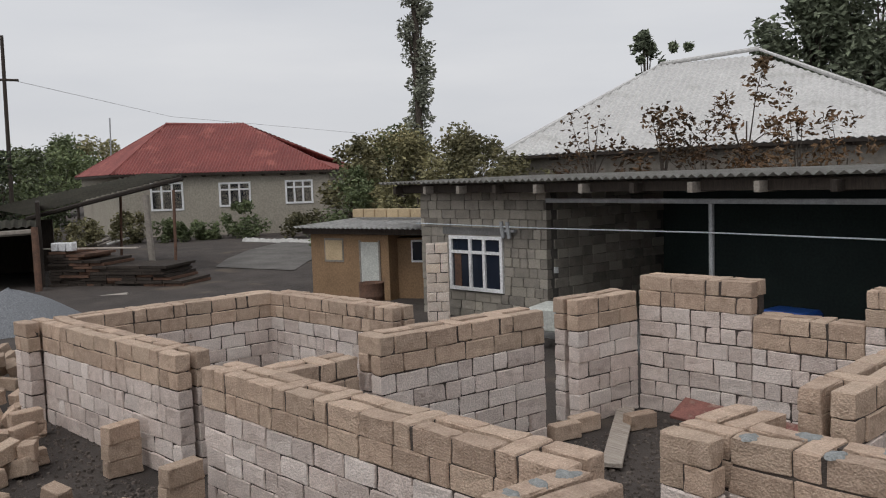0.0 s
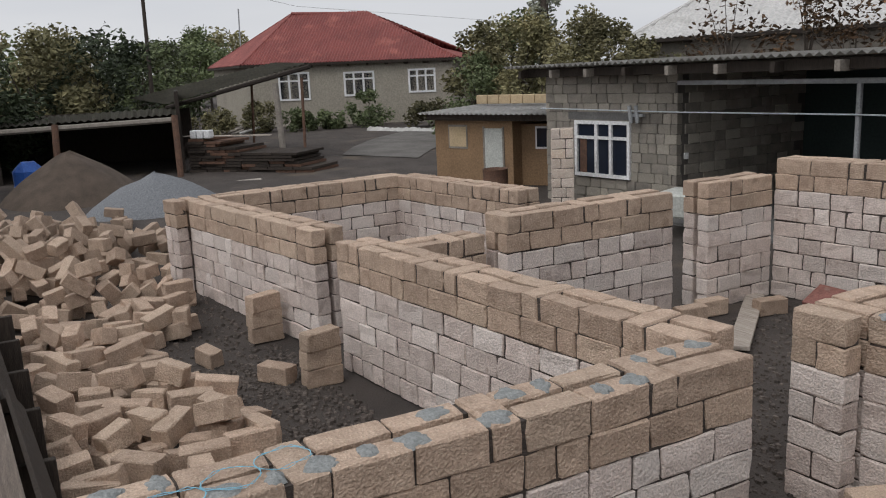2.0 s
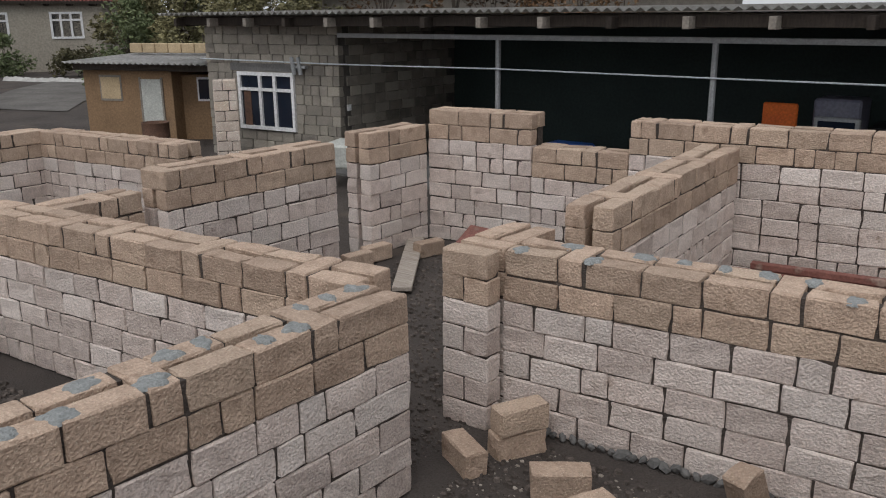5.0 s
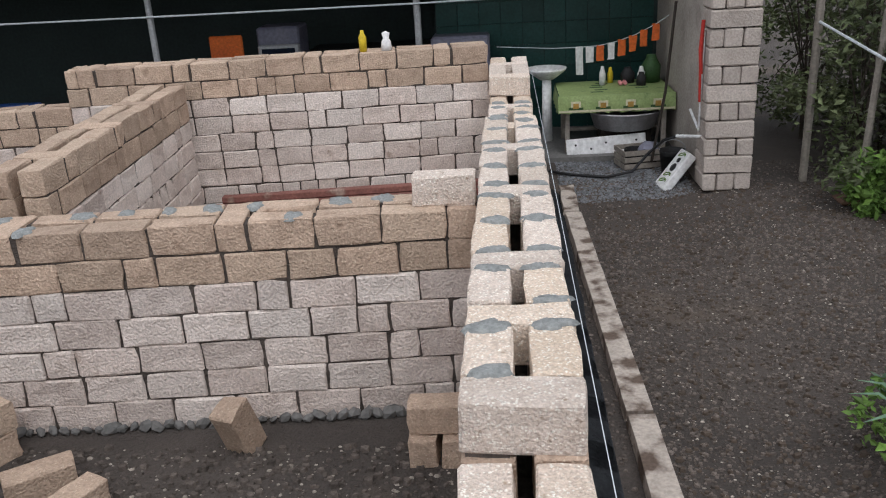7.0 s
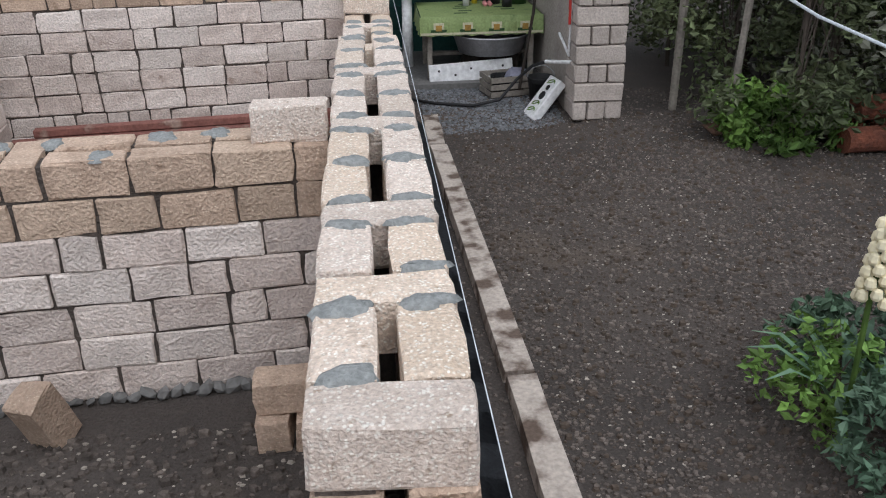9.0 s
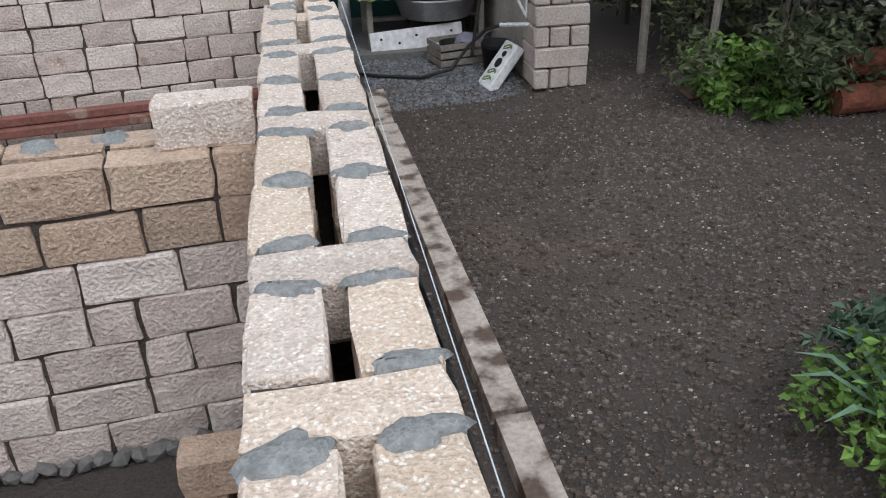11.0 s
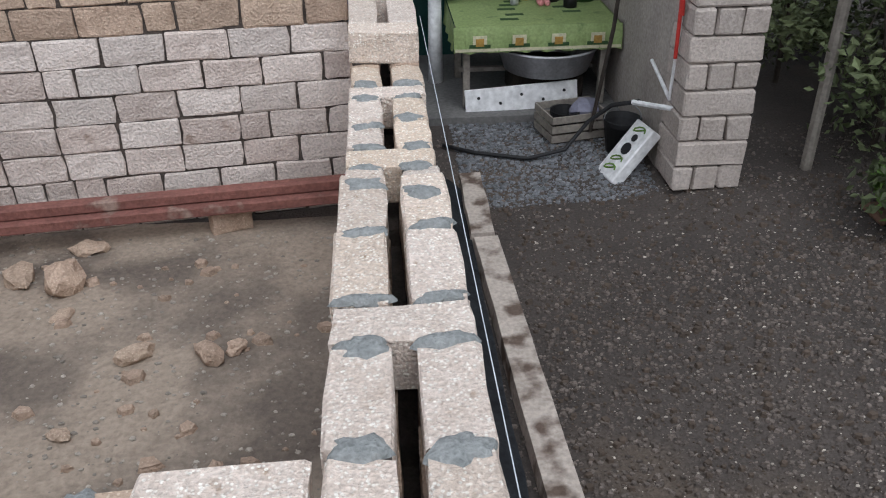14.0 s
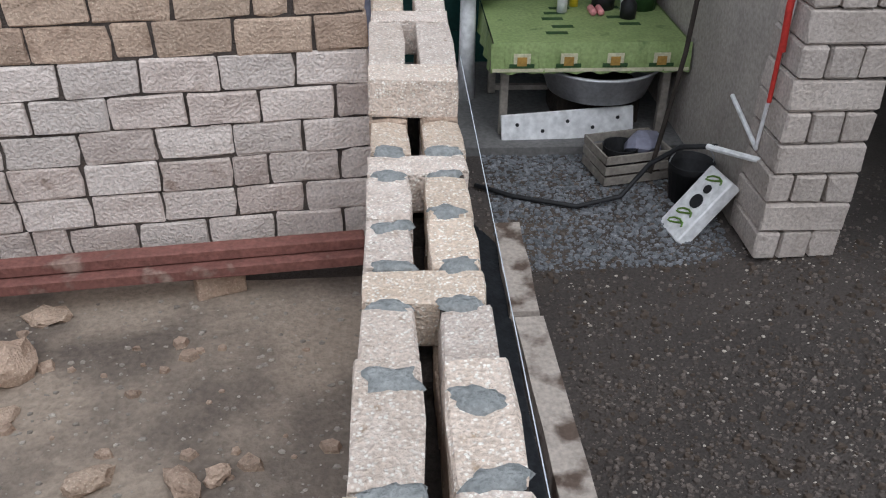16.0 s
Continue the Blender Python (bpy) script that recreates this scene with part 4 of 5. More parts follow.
for i in range(8):
    f = i / 7
    x, z = 0.75 + 0.95 * f, 1.25 + 0.28 * f * f
    bm = bmesh.new()
    box(bm, x - 0.045, x + 0.045, 13.44 - 0.25 * f, 13.46 - 0.25 * f, z - (0.36 if i == 0 else 0.2), z, bevel=0.006)
    for v in bm.verts:
        v.co += Vector((R.uniform(-1, 1), R.uniform(-1, 1), R.uniform(-1, 1))) * 0.012
    tagged(part("hanging_cloth", bm, M_WHITE if i in (0, 1, 3) else M_ORANGE), "small white cloth on the line" if i in (0, 1, 3) else "small orange cloth on the line", "cloth", "washing on the line")
for x, y, mt, h, r, nm, lb in ((1.02, 13.1, M_WHITE, 0.24, 0.04, "bottle", "clear plastic bottle on the table"), (1.14, 13.25, M_YEL, 0.2, 0.035, "bottle", "yellow bottle on the table"), (1.36, 13.2, M_BLACK, 0.2, 0.09, "kettle", "black kettle on the table"), (1.5, 12.95, M_BLACK, 0.17, 0.06, "jug", "black jug on the table"), (1.52, 13.1, M_WHITE, 0.22, 0.045, "cup", "white mug on the table"), (1.66, 13.2, M_DARKGREEN, 0.35, 0.12, "bag", "dark green bag on the table")):
    bm = bmesh.new()
    lathe(bm, [(0.0, 0), (r, 0), (r * 1.05, h * 0.6), (r * 0.6, h * 0.85), (r * 0.5, h), (0, h)], (x, y, 0.80), 14)
    tagged(part(nm, bm, mt, smooth=True), lb, nm)
for dx in (0, 0.06):
    bm = bmesh.new()
    box(bm, 1.22 + dx, 1.27 + dx, 12.98, 13.13, 0.80, 0.85, bevel=0.015)
    tagged(part("slipper", bm, M_PINK), "small pink rubber slipper on the table", "slipper", "pair of slippers")


# ---- neighbouring house with the open veranda ----
def wall_frame(p0, p1):
    m, length = frame_of(p0, p1, 1)
    return m, length


def casement(name, m, x0, x1, z0, z1, depth, panes, parent=None, label="", kind="structure", curtain=None, t=0.07):
    """A white window: frame, bars and panes set in a wall whose outer face is v = 0 of m."""
    w = thing(name, label, "window", kind=kind) if parent is None else thing(name, label, "")
    if parent is not None:
        w.parent = parent
    for nm, b in (("window_frame", (x0, x1, -0.05, depth, z1 - t, z1)), ("window_frame", (x0, x1, -0.05, depth, z0, z0 + t)), ("window_frame", (x0, x0 + t, -0.047, depth, z0 + t, z1 - t)), ("window_frame", (x1 - t, x1, -0.047, depth, z0 + t, z1 - t))):
        put(nm, M_WHITE, w, "", [b], m=m)
    zs = z0 + (z1 - z0) * 0.70
    put("window_bar", M_WHITE, w, "", [(x0 + t, x1 - t, -0.043, depth, zs - 0.43 * t, zs + 0.43 * t)], m=m)
    for f in panes:
        x = x0 + (x1 - x0) * f
        put("window_bar", M_WHITE, w, "", [(x - 0.5 * t, x + 0.5 * t, -0.045, depth - 0.002, z0 + t, z1 - t)], m=m)
    ed = [x0 + t] + [x0 + (x1 - x0) * f for f in panes] + [x1 - t]
    for i in range(len(ed) - 1):
        ob = put("pane", M_PANE, w, "", [(ed[i], ed[i + 1], 0.0, 0.01, z0 + t, z1 - t)], m=m)
        if curtain and i == 0:
            put("curtain", curtain, w, "reddish curtain behind the glass", [(ed[i] + 0.05, ed[i] + 0.24, -0.008, -0.003, z0 + t, zs - 0.04)], m=m)
    return w


hm, hl = wall_frame((-15.45, 12.6), (-12.02, 13.0))


def window_house():
    rr2 = random.Random(40)
    w = thing("wall_house", "grey rough stone house front", "wall", kind="structure")
    x0, x1, z0, z1 = 0.88, 2.36, 0.60, 1.74
    bm = bmesh.new()
    for b in ((0.02, x0, 0.02, 0.3, 0, 2.78), (x1, hl - 0.01, 0.02, 0.3, 0, 2.78), (x0, x1, 0.02, 0.3, 0, z0), (x0, x1, 0.02, 0.3, z1, 2.78)):
        box(bm, *b, m=hm)
    part("core", bm, M_GREYMORTAR, w)
    count = 0
    for k in range(15):
        z = 0.19 * k
        s = -rr2.random() * 0.2
        while s < hl - 0.05:
            l = rr2.choice((0.385, 0.385, 0.28, 0.185))
            a, b = max(s, 0.0), min(s + l, hl)
            for c, d in ((a, min(b, x0)), (max(a, x1), b)) if (z + 0.18 > z0 + 0.05 and z < z1 - 0.05) else ((a, b),):
                if d - c > 0.07:
                    cl = min(CLASSES, key=lambda q: abs(q - (d - c)))
                    lay(rr2.choice(MESHES["grey", cl]), w, hm @ pose((c + d) / 2, 0.083 + rr2.uniform(-0.006, 0.006), z + 0.092, rr2.uniform(-1, 1), 0, rr2.uniform(-1, 1)), (d - c) / cl)
            s += l + 0.016
    tagged(put("lintel", M_CONC, boxes=[(x0 - 0.2, x1 + 0.2, -0.012, 0.2, z1 + 0.02, z1 + 0.17)], m=hm), "grey concrete lintel over the window", "lintel", kind="structure")
    casement("window_1", hm, x0, x1, z0, z1, 0.1, (0.40, 0.66), label="white plastic window with dark panes and a red curtain", curtain=M_RUST)
    sm, sl = wall_frame((-12.02, 13.02), (-12.02, 16.6))
    side = thing("wall_house_side", "dark grey stone end wall of the veranda", "wall", kind="structure")
    bm = bmesh.new()
    box(bm, 0.1, sl, 0.02, 0.3, 0, 2.78, m=sm)
    part("core", bm, M_GREYMORTAR, side)
    for k in range(15):
        s = 0.19 + 0.1 * (k % 2)
        while s < sl - 0.3:
            l = rr2.choice((0.385, 0.385, 0.28))
            cl = l
            lay(rr2.choice(MESHES["grey", cl]), side, sm @ pose(s + l / 2, 0.083, 0.19 * k + 0.092, rr2.uniform(-1, 1), 0, rr2.uniform(-1, 1)), 1.0)
            s += l + 0.016
    tagged(put("wall_house_west", M_GREYMORTAR, boxes=[(0, 0.3, 0.3, 4.2, 0, 2.78)], m=hm), "plain side wall of the house", "wall", kind="structure")
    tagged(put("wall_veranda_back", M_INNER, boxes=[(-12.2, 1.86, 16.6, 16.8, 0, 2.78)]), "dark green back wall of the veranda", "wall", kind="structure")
    tagged(put("wall_veranda_east", M_PLASTER, boxes=[(1.86, 2.1, 14.2, 16.8, 0, 2.78)]), "plain end wall of the veranda", "wall", kind="structure")
    # roof
    rf = thing("veranda_roof", "low roof of grey corrugated sheets on dark beams", "roof", kind="structure")
    bm = bmesh.new()
    sheet(bm, (-16.4, 12.15, 2.86), (2.4, 12.42, 2.88), (2.4, 17.2, 2.92), (-16.4, 17.0, 2.90), 116, 0.028, 0.01)
    part("roof_sheet", bm, M_SLATE, rf)
    put("fascia", M_DARKWOOD, rf, "", [(-16.1, 2.2, 12.45, 12.5, 2.64, 2.80)], bevel=0.004)
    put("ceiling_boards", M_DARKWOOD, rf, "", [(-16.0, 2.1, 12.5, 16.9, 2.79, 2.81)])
    for i in range(17):
        x = -15.9 + i * 1.09
        bm = bmesh.new()
        box(bm, x - 0.045, x + 0.045, 12.24, 13.4, 2.62, 2.78, bevel=0.004)
        part("rafter", bm, M_BIRCH if i % 3 else M_DARKWOOD, rf)
    put("beam", M_METAL, rf, "grey steel beam", [(-12.0, 2.0, 12.97, 13.05, 2.42, 2.50)], bevel=0.006)
    for x in (-8.42, -4.87, -1.35):
        tagged(put("post", M_METAL, tubes=[([(x, 13.01, 0.05), (x, 13.01, 2.42)], 0.045)]), "grey steel post of the veranda", "post", "veranda posts")
    tagged(put("wire", M_STRING, tubes=[([(-15.5, 12.5, 1.98), (-12.0, 12.9, 1.94), (-8.42, 12.95, 1.97), (-4.87, 12.95, 1.96), (-1.35, 12.95, 1.96), (1.8, 12.95, 2.0)], 0.012)]), "pale cable strung along the veranda", "cable")
    ml = thing("wall_lamp", "grey twin-tube bracket on the house wall", "lamp")
    for dx in (0.0, 0.16):
        bm = bmesh.new()
        tube(bm, [hm @ Vector((2.45 + dx, -0.1, 1.72)), hm @ Vector((2.40 + dx, -0.1, 2.05))], 0.04, 10)
        part("tube", bm, M_METAL, ml)
    put("bracket", M_METAL, ml, "", [(2.36, 2.72, -0.09, 0.0, 1.84, 1.89)], m=hm)
    tagged(put("meter_box", M_WHITE, boxes=[(-12.06, -12.012, 13.2, 13.3, 1.05, 1.17)], bevel=0.005), "small pale switch box on the wall", "box")


window_house()
laid_wall("wall_stub_pier", (-14.10, 11.68), (-13.82, 12.03), 1, [(0, 0.45, 9)], "free-standing stone pier by the window", seed=50, key="cream", double=True)

# things on the veranda
def veranda_goods():
    oc = thing("orange_chair", "orange plastic chair on the veranda", "chair", (-4.3, 14.0, 0.06))
    put("backrest", M_ORANGE, oc, "", [(-4.55, -4.05, 14.2, 14.24, 1.0, 1.55)], bevel=0.02)
    put("seat", M_ORANGE, oc, "", [(-4.55, -4.05, 13.8, 14.2, 0.5, 0.54)], bevel=0.02)
    for x in (-4.52, -4.08):
        for y in (13.83, 14.2):
            put("leg", M_ORANGE, oc, "", [(x - 0.025, x + 0.025, y - 0.02, y + 0.02, 0.06, 1.0 if y > 14 else 0.5)])
    cb = thing("dark_cabinet", "long brown wooden cabinet on the veranda", "cabinet", (-1.5, 15.2, 0.06))
    put("body", M_BROWN, cb, "", [(-3.2, -0.6, 15.0, 15.6, 0.06, 1.15)], bevel=0.01)
    put("top", M_BLACK, cb, "", [(-3.25, -0.55, 14.95, 15.62, 1.15, 1.2)], bevel=0.006)
    for i in range(4):
        put("door", M_BROWN, cb, "", [(-3.16 + i * 0.64, -2.56 + i * 0.64, 14.982, 15.0, 0.12, 1.1)], bevel=0.006)
    tagged(put("fridge", M_LILAC, boxes=[(-3.95, -3.3, 14.6, 15.2, 0.06, 1.6)], bevel=0.03), "grey-lilac fridge on the veranda", "fridge")
    tagged(put("washing_machine", M_LILAC, boxes=[(-1.25, -0.45, 13.6, 14.2, 0.06, 1.45)], bevel=0.03), "grey-lilac cabinet by the veranda post", "cabinet")
    tv = thing("old_screen", "small dark screen in a grey frame", "screen", (-4.0, 14.2, 0.06))
    put("case", M_METAL, tv, "", [(-3.75, -3.15, 13.9, 14.0, 0.06, 1.42)], bevel=0.02)
    put("glass", M_PANE, tv, "", [(-3.69, -3.21, 13.89, 13.899, 1.1, 1.37)])
    tagged(put("blue_basin", M_BLUE, boxes=[(-8.0, -7.2, 13.6, 14.2, 0.55, 0.72)], bevel=0.06), "blue plastic basin on the veranda", "basin")
    tagged(put("low_bench", M_DARKWOOD, boxes=[(-8.2, -6.2, 13.5, 14.3, 0.06, 0.55)], bevel=0.02), "dark low bench on the veranda", "bench")
    bm = bmesh.new()
    lathe(bm, [(0, 0), (0.04, 0), (0.042, 0.15), (0.02, 0.19), (0.02, 0.22), (0, 0.22)], (-1.75, 11.0, top_of(9)), 12)
    tagged(part("yellow_bottle", bm, M_YEL, smooth=True), "yellow plastic bottle standing on the wall", "bottle")
    bm = bmesh.new()
    lathe(bm, [(0, 0), (0.06, 0), (0.05, 0.1), (0.03, 0.12), (0.045, 0.18), (0, 0.2)], (-1.5, 11.02, top_of(9)), 12)
    tagged(part("plastic_bag", bm, M_WHITE, smooth=True), "small white bundle standing on the wall", "bundle")
    cv = thing("covered_table", "small table under a whitish cloth by the doorway", "table", (-10.71, 11.93, 0.0))


veranda_goods()
bm = bmesh.new()
c = Vector((-10.71, 11.93, 0.0))
box(bm, -0.4, 0.4, -0.4, 0.4, 0.32, 0.72, m=pose(c.x, c.y, 0, 0, 0, 20), bevel=0.03)
for v in bm.verts:
    v.co += Vector((R.uniform(-1, 1), R.uniform(-1, 1), 0)) * 0.03
tb = bpy.data.objects["covered_table"]
part("cloth", bm, M_CURTAIN, tb, "whitish hanging cloth")
for dx in (-0.33, 0.33):
    for dy in (-0.33, 0.33):
        put("leg", M_DARKWOOD, tb, "", [(c.x + dx - 0.03, c.x + dx + 0.03, c.y + dy - 0.03, c.y + dy + 0.03, 0, 0.4)])


# ---- mud-plastered outbuilding ----
def annex():
    a = thing("outbuilding", "low mud-plastered outbuilding with a sheet roof", "outbuilding", kind="")
    p0, p1, p2 = (-19.94, 12.38), (-17.55, 13.16), (-16.78, 13.64)
    m, l = wall_frame(p0, p1)
    put("wall", M_MUD, a, "", [(0, l, 0, 3.0, -0.1, 1.62)], m=m)
    m2, l2 = wall_frame(p1, p2)
    put("wall", M_MUD, a, "", [(0.02, l2 + 1.5, 0.35, 3.0, -0.1, 1.5)], m=m2)
    put("door", M_CURTAIN, a, "white gauze door curtain", [(l * 0.66, l * 0.88, -0.02, 0.0, 0.1, 1.42)], m=m)
    put("door_frame", M_BIRCH, a, "", [(l * 0.64, l * 0.66, -0.03, 0.02, 0, 1.46), (l * 0.88, l * 0.90, -0.03, 0.02, 0, 1.46)], m=m)
    put("shutter", M_YELLOW, a, "pale boarded window", [(l * 0.20, l * 0.42, -0.025, 0.0, 0.95, 1.45)], m=m)
    put("shutter_frame", M_BIRCH, a, "", [(l * 0.185, l * 0.435, -0.018, 0.0, 0.90, 1.5)], m=m)
    put("small_window", M_PANE, a, "small dark window", [(l2 * 0.55, l2 * 0.95, 0.32, 0.35, 0.95, 1.4)], m=m2)
    put("small_window_frame", M_WHITE, a, "", [(l2 * 0.5, l2 * 1.0, 0.335, 0.35, 0.9, 1.45)], m=m2)
    put("beam", M_DARKWOOD, a, "", [(-0.1, l + l2 + 0.6, -0.2, 2.9, 1.62, 1.78)], m=m)
    bm = bmesh.new()
    q = [m @ Vector(v) for v in ((-0.25, -0.4, 1.80), (l + l2 + 0.6, -0.5, 1.80), (l + l2 + 0.6, 3.0, 1.9), (-0.25, 3.0, 1.9))]
    sheet(bm, *q, 28, 0.025, 0.01)
    part("roof", bm, M_WHITEROOF, a)
    for i in range(13):
        put("parapet_block", M_YELLOW, a, "", [(0.1 + i * 0.39, 0.47 + i * 0.39, 1.6, 1.8, 1.93, 2.16)], m=m, bevel=0.012)
    b = thing("barrel", "rusty metal barrel before the outbuilding", "barrel", (-16.89, 12.19, 0.0))
    q = Vector((-16.89, 12.19, 0.0))
    bm = bmesh.new()
    lathe(bm, [(0, 0), (0.28, 0), (0.29, 0.28), (0.3, 0.3), (0.29, 0.32), (0.29, 0.58), (0.3, 0.6), (0.27, 0.6), (0.27, 0.4), (0, 0.4)], (q.x, q.y, 0.0), 20)
    part("drum", bm, M_RUST, b, smooth=True)


annex()


# ---- red-roofed house ----
def hip_house(name, label, fl, fr, bl, br, base, ridge, roof_mat, wall_mat, windows, inset=0.35, waves=60):
    """Walls, a hip roof over four eave corners and a ridge, and windows on the front."""
    h = thing(name, label, "house")
    e = [Vector(v) for v in (fl, fr, br, bl)]
    r0, r1 = Vector(ridge[0]), Vector(ridge[1])
    c = sum(e, Vector()) / 4
    w = [v + (c - v).normalized() * inset * 1.4 for v in e]
    bm = bmesh.new()
    lo = [bm.verts.new((v.x, v.y, base)) for v in w]
    hi = [bm.verts.new((v.x, v.y, v.z - 0.12)) for v in w]
    for i in range(4):
        bm.faces.new((lo[i], lo[(i + 1) % 4], hi[(i + 1) % 4], hi[i]))
    bm.faces.new(hi)
    part("wall", bm, wall_mat, h)
    roof = None
    for quad, n in (((e[0], e[1], r1, r0), waves), ((e[1], e[2], r1, r1), waves // 2), ((e[2], e[3], r0, r1), waves), ((e[3], e[0], r0, r0), waves // 2)):
        bm = bmesh.new()
        a, b, cc, d = quad
        # rows of waves cut off along the hips
        along = (b - a)
        length = along.length
        along.normalize()
        up = (r0 - a) - along * (r0 - a).dot(along)
        ha = (d - a).dot(along) / length
        hb = (cc - a).dot(along) / length
        nn = n * 4
        nrm = along.cross(up).normalized()
        for i in range(nn):
            col = []
            for f in (i / nn, (i + 1) / nn):
                t = min(1.0, f / ha if ha > 1e-3 else 1.0, (1 - f) / (1 - hb) if hb < 0.999 else 1.0)
                k = round(f * nn)
                o = nrm * 0.035 * math.sin(k * math.pi / 2)
                col.append((a + along * length * f + o, a + along * length * f + up * t + o))
            vs = [bm.verts.new(v) for v in (col[0][0], col[1][0], col[1][1], col[0][1])]
            bm.faces.new(vs)
        bmesh.ops.remove_doubles(bm, verts=bm.verts, dist=0.004)
        bmesh.ops.solidify(bm, geom=bm.faces[:], thickness=0.02)
        part("roof", bm, roof_mat, h)
    bm = bmesh.new()
    tube(bm, [r0 + Vector((0, 0, 0.03)), r1 + Vector((0, 0, 0.03))], 0.10, 8)
    for a, b in ((e[0], r0), (e[1], r1), (e[2], r1), (e[3], r0)):
        tube(bm, [a, b], 0.07, 6)
    part("ridge_cap", bm, roof_mat, h)
    for i in range(4):
        bm = bmesh.new()
        a, b = e[i], e[(i + 1) % 4]
        tube(bm, [a - Vector((0, 0, 0.10)), b - Vector((0, 0, 0.10))], 0.09, 4)
        part("eave_board", bm, M_DARKWOOD, h)
    n = 11
    for i in range(n):
        p = e[0].lerp(e[1], (i + 0.5) / n)
        q = w[0].lerp(w[1], (i + 0.5) / n)
        put("rafter_end", M_DARKWOOD, h, "", tubes=[([(p.x, p.y, p.z - 0.2), (q.x, q.y, q.z - 0.2)], 0.07)])
    m, l = wall_frame((w[0].x, w[0].y), (w[1].x, w[1].y))
    for x0, x1, z0, z1, bars in windows:
        casement("window", m, l * x0, l * x1, z0, z1, 0.05, bars, h, "white-framed window with dark panes", t=0.11)
    return h


hip_house("red_roof_house", "beige rendered house with a faded red corrugated hip roof", (-50.19, 16.68, 3.67), (-42.25, 26.73, 3.54), (-60.93, 17.66, 3.69), (-51.45, 34.52, 3.53), -0.5, ((-53.34, 21.24, 6.74), (-50.29, 25.06, 6.50)), M_REDROOF, M_RENDER,
          [(0.145, 0.303, 1.48, 3.1, (0.34, 0.66)), (0.472, 0.624, 1.6, 3.0, (0.33, 0.64)), (0.788, 0.92, 1.65, 3.0, (0.33, 0.64))], waves=70)
hip_house("white_roof_house", "stone house with a large pale grey hip roof", (-27.64, 25.83, 3.70), (-11.51, 33.35, 3.87), (-38.28, 35.07, 3.97), (-19.22, 56.03, 4.09), -0.2, ((-26.62, 35.84, 7.96), (-22.56, 37.79, 8.28)), M_WHITEROOF, M_GREY, [], waves=60)
hip_house("far_house", "distant grey house with a pale gable", (-94.15, 21.06, 4.67), (-91.11, 24.93, 4.78), (-105.36, 23.13, 5.19), (-101.52, 27.98, 5.10), 0.0, ((-98.75, 23.65, 6.91), (-97.71, 24.95, 6.73)), M_SLATE, M_PLASTER, [], waves=20)


# ---- trees ----
def leaf_cloud(rr2, centres, count, size, squash=1.0):
    """Folded leaves round clump centres (x, y, z, radius)."""
    verts, faces = [], []
    for i in range(count):
        cx, cy, cz, r = centres[rr2.randrange(len(centres))]
        d = Vector((rr2.gauss(0, 1), rr2.gauss(0, 1), rr2.gauss(0, 1)))
        d.normalize()
        p = Vector((cx, cy, cz)) + d * r * (rr2.random() ** 0.45) * Vector((1, 1, squash)).length / 1.732
        a = Vector((rr2.gauss(0, 1), rr2.gauss(0, 1), rr2.gauss(0, 0.6))).normalized()
        b = a.orthogonal().normalized()
        b = (b * math.cos(i) + a.cross(b) * math.sin(i))
        s = size * rr2.uniform(0.6, 1.4)
        k = len(verts)
        n2 = a.cross(b) * 0.25 * s
        verts += [tuple(p - a * s), tuple(p - b * 0.5 * s + n2), tuple(p + a * s), tuple(p + b * 0.5 * s + n2)]
        faces += [(k, k + 1, k + 2), (k, k + 2, k + 3)]
    return verts, faces


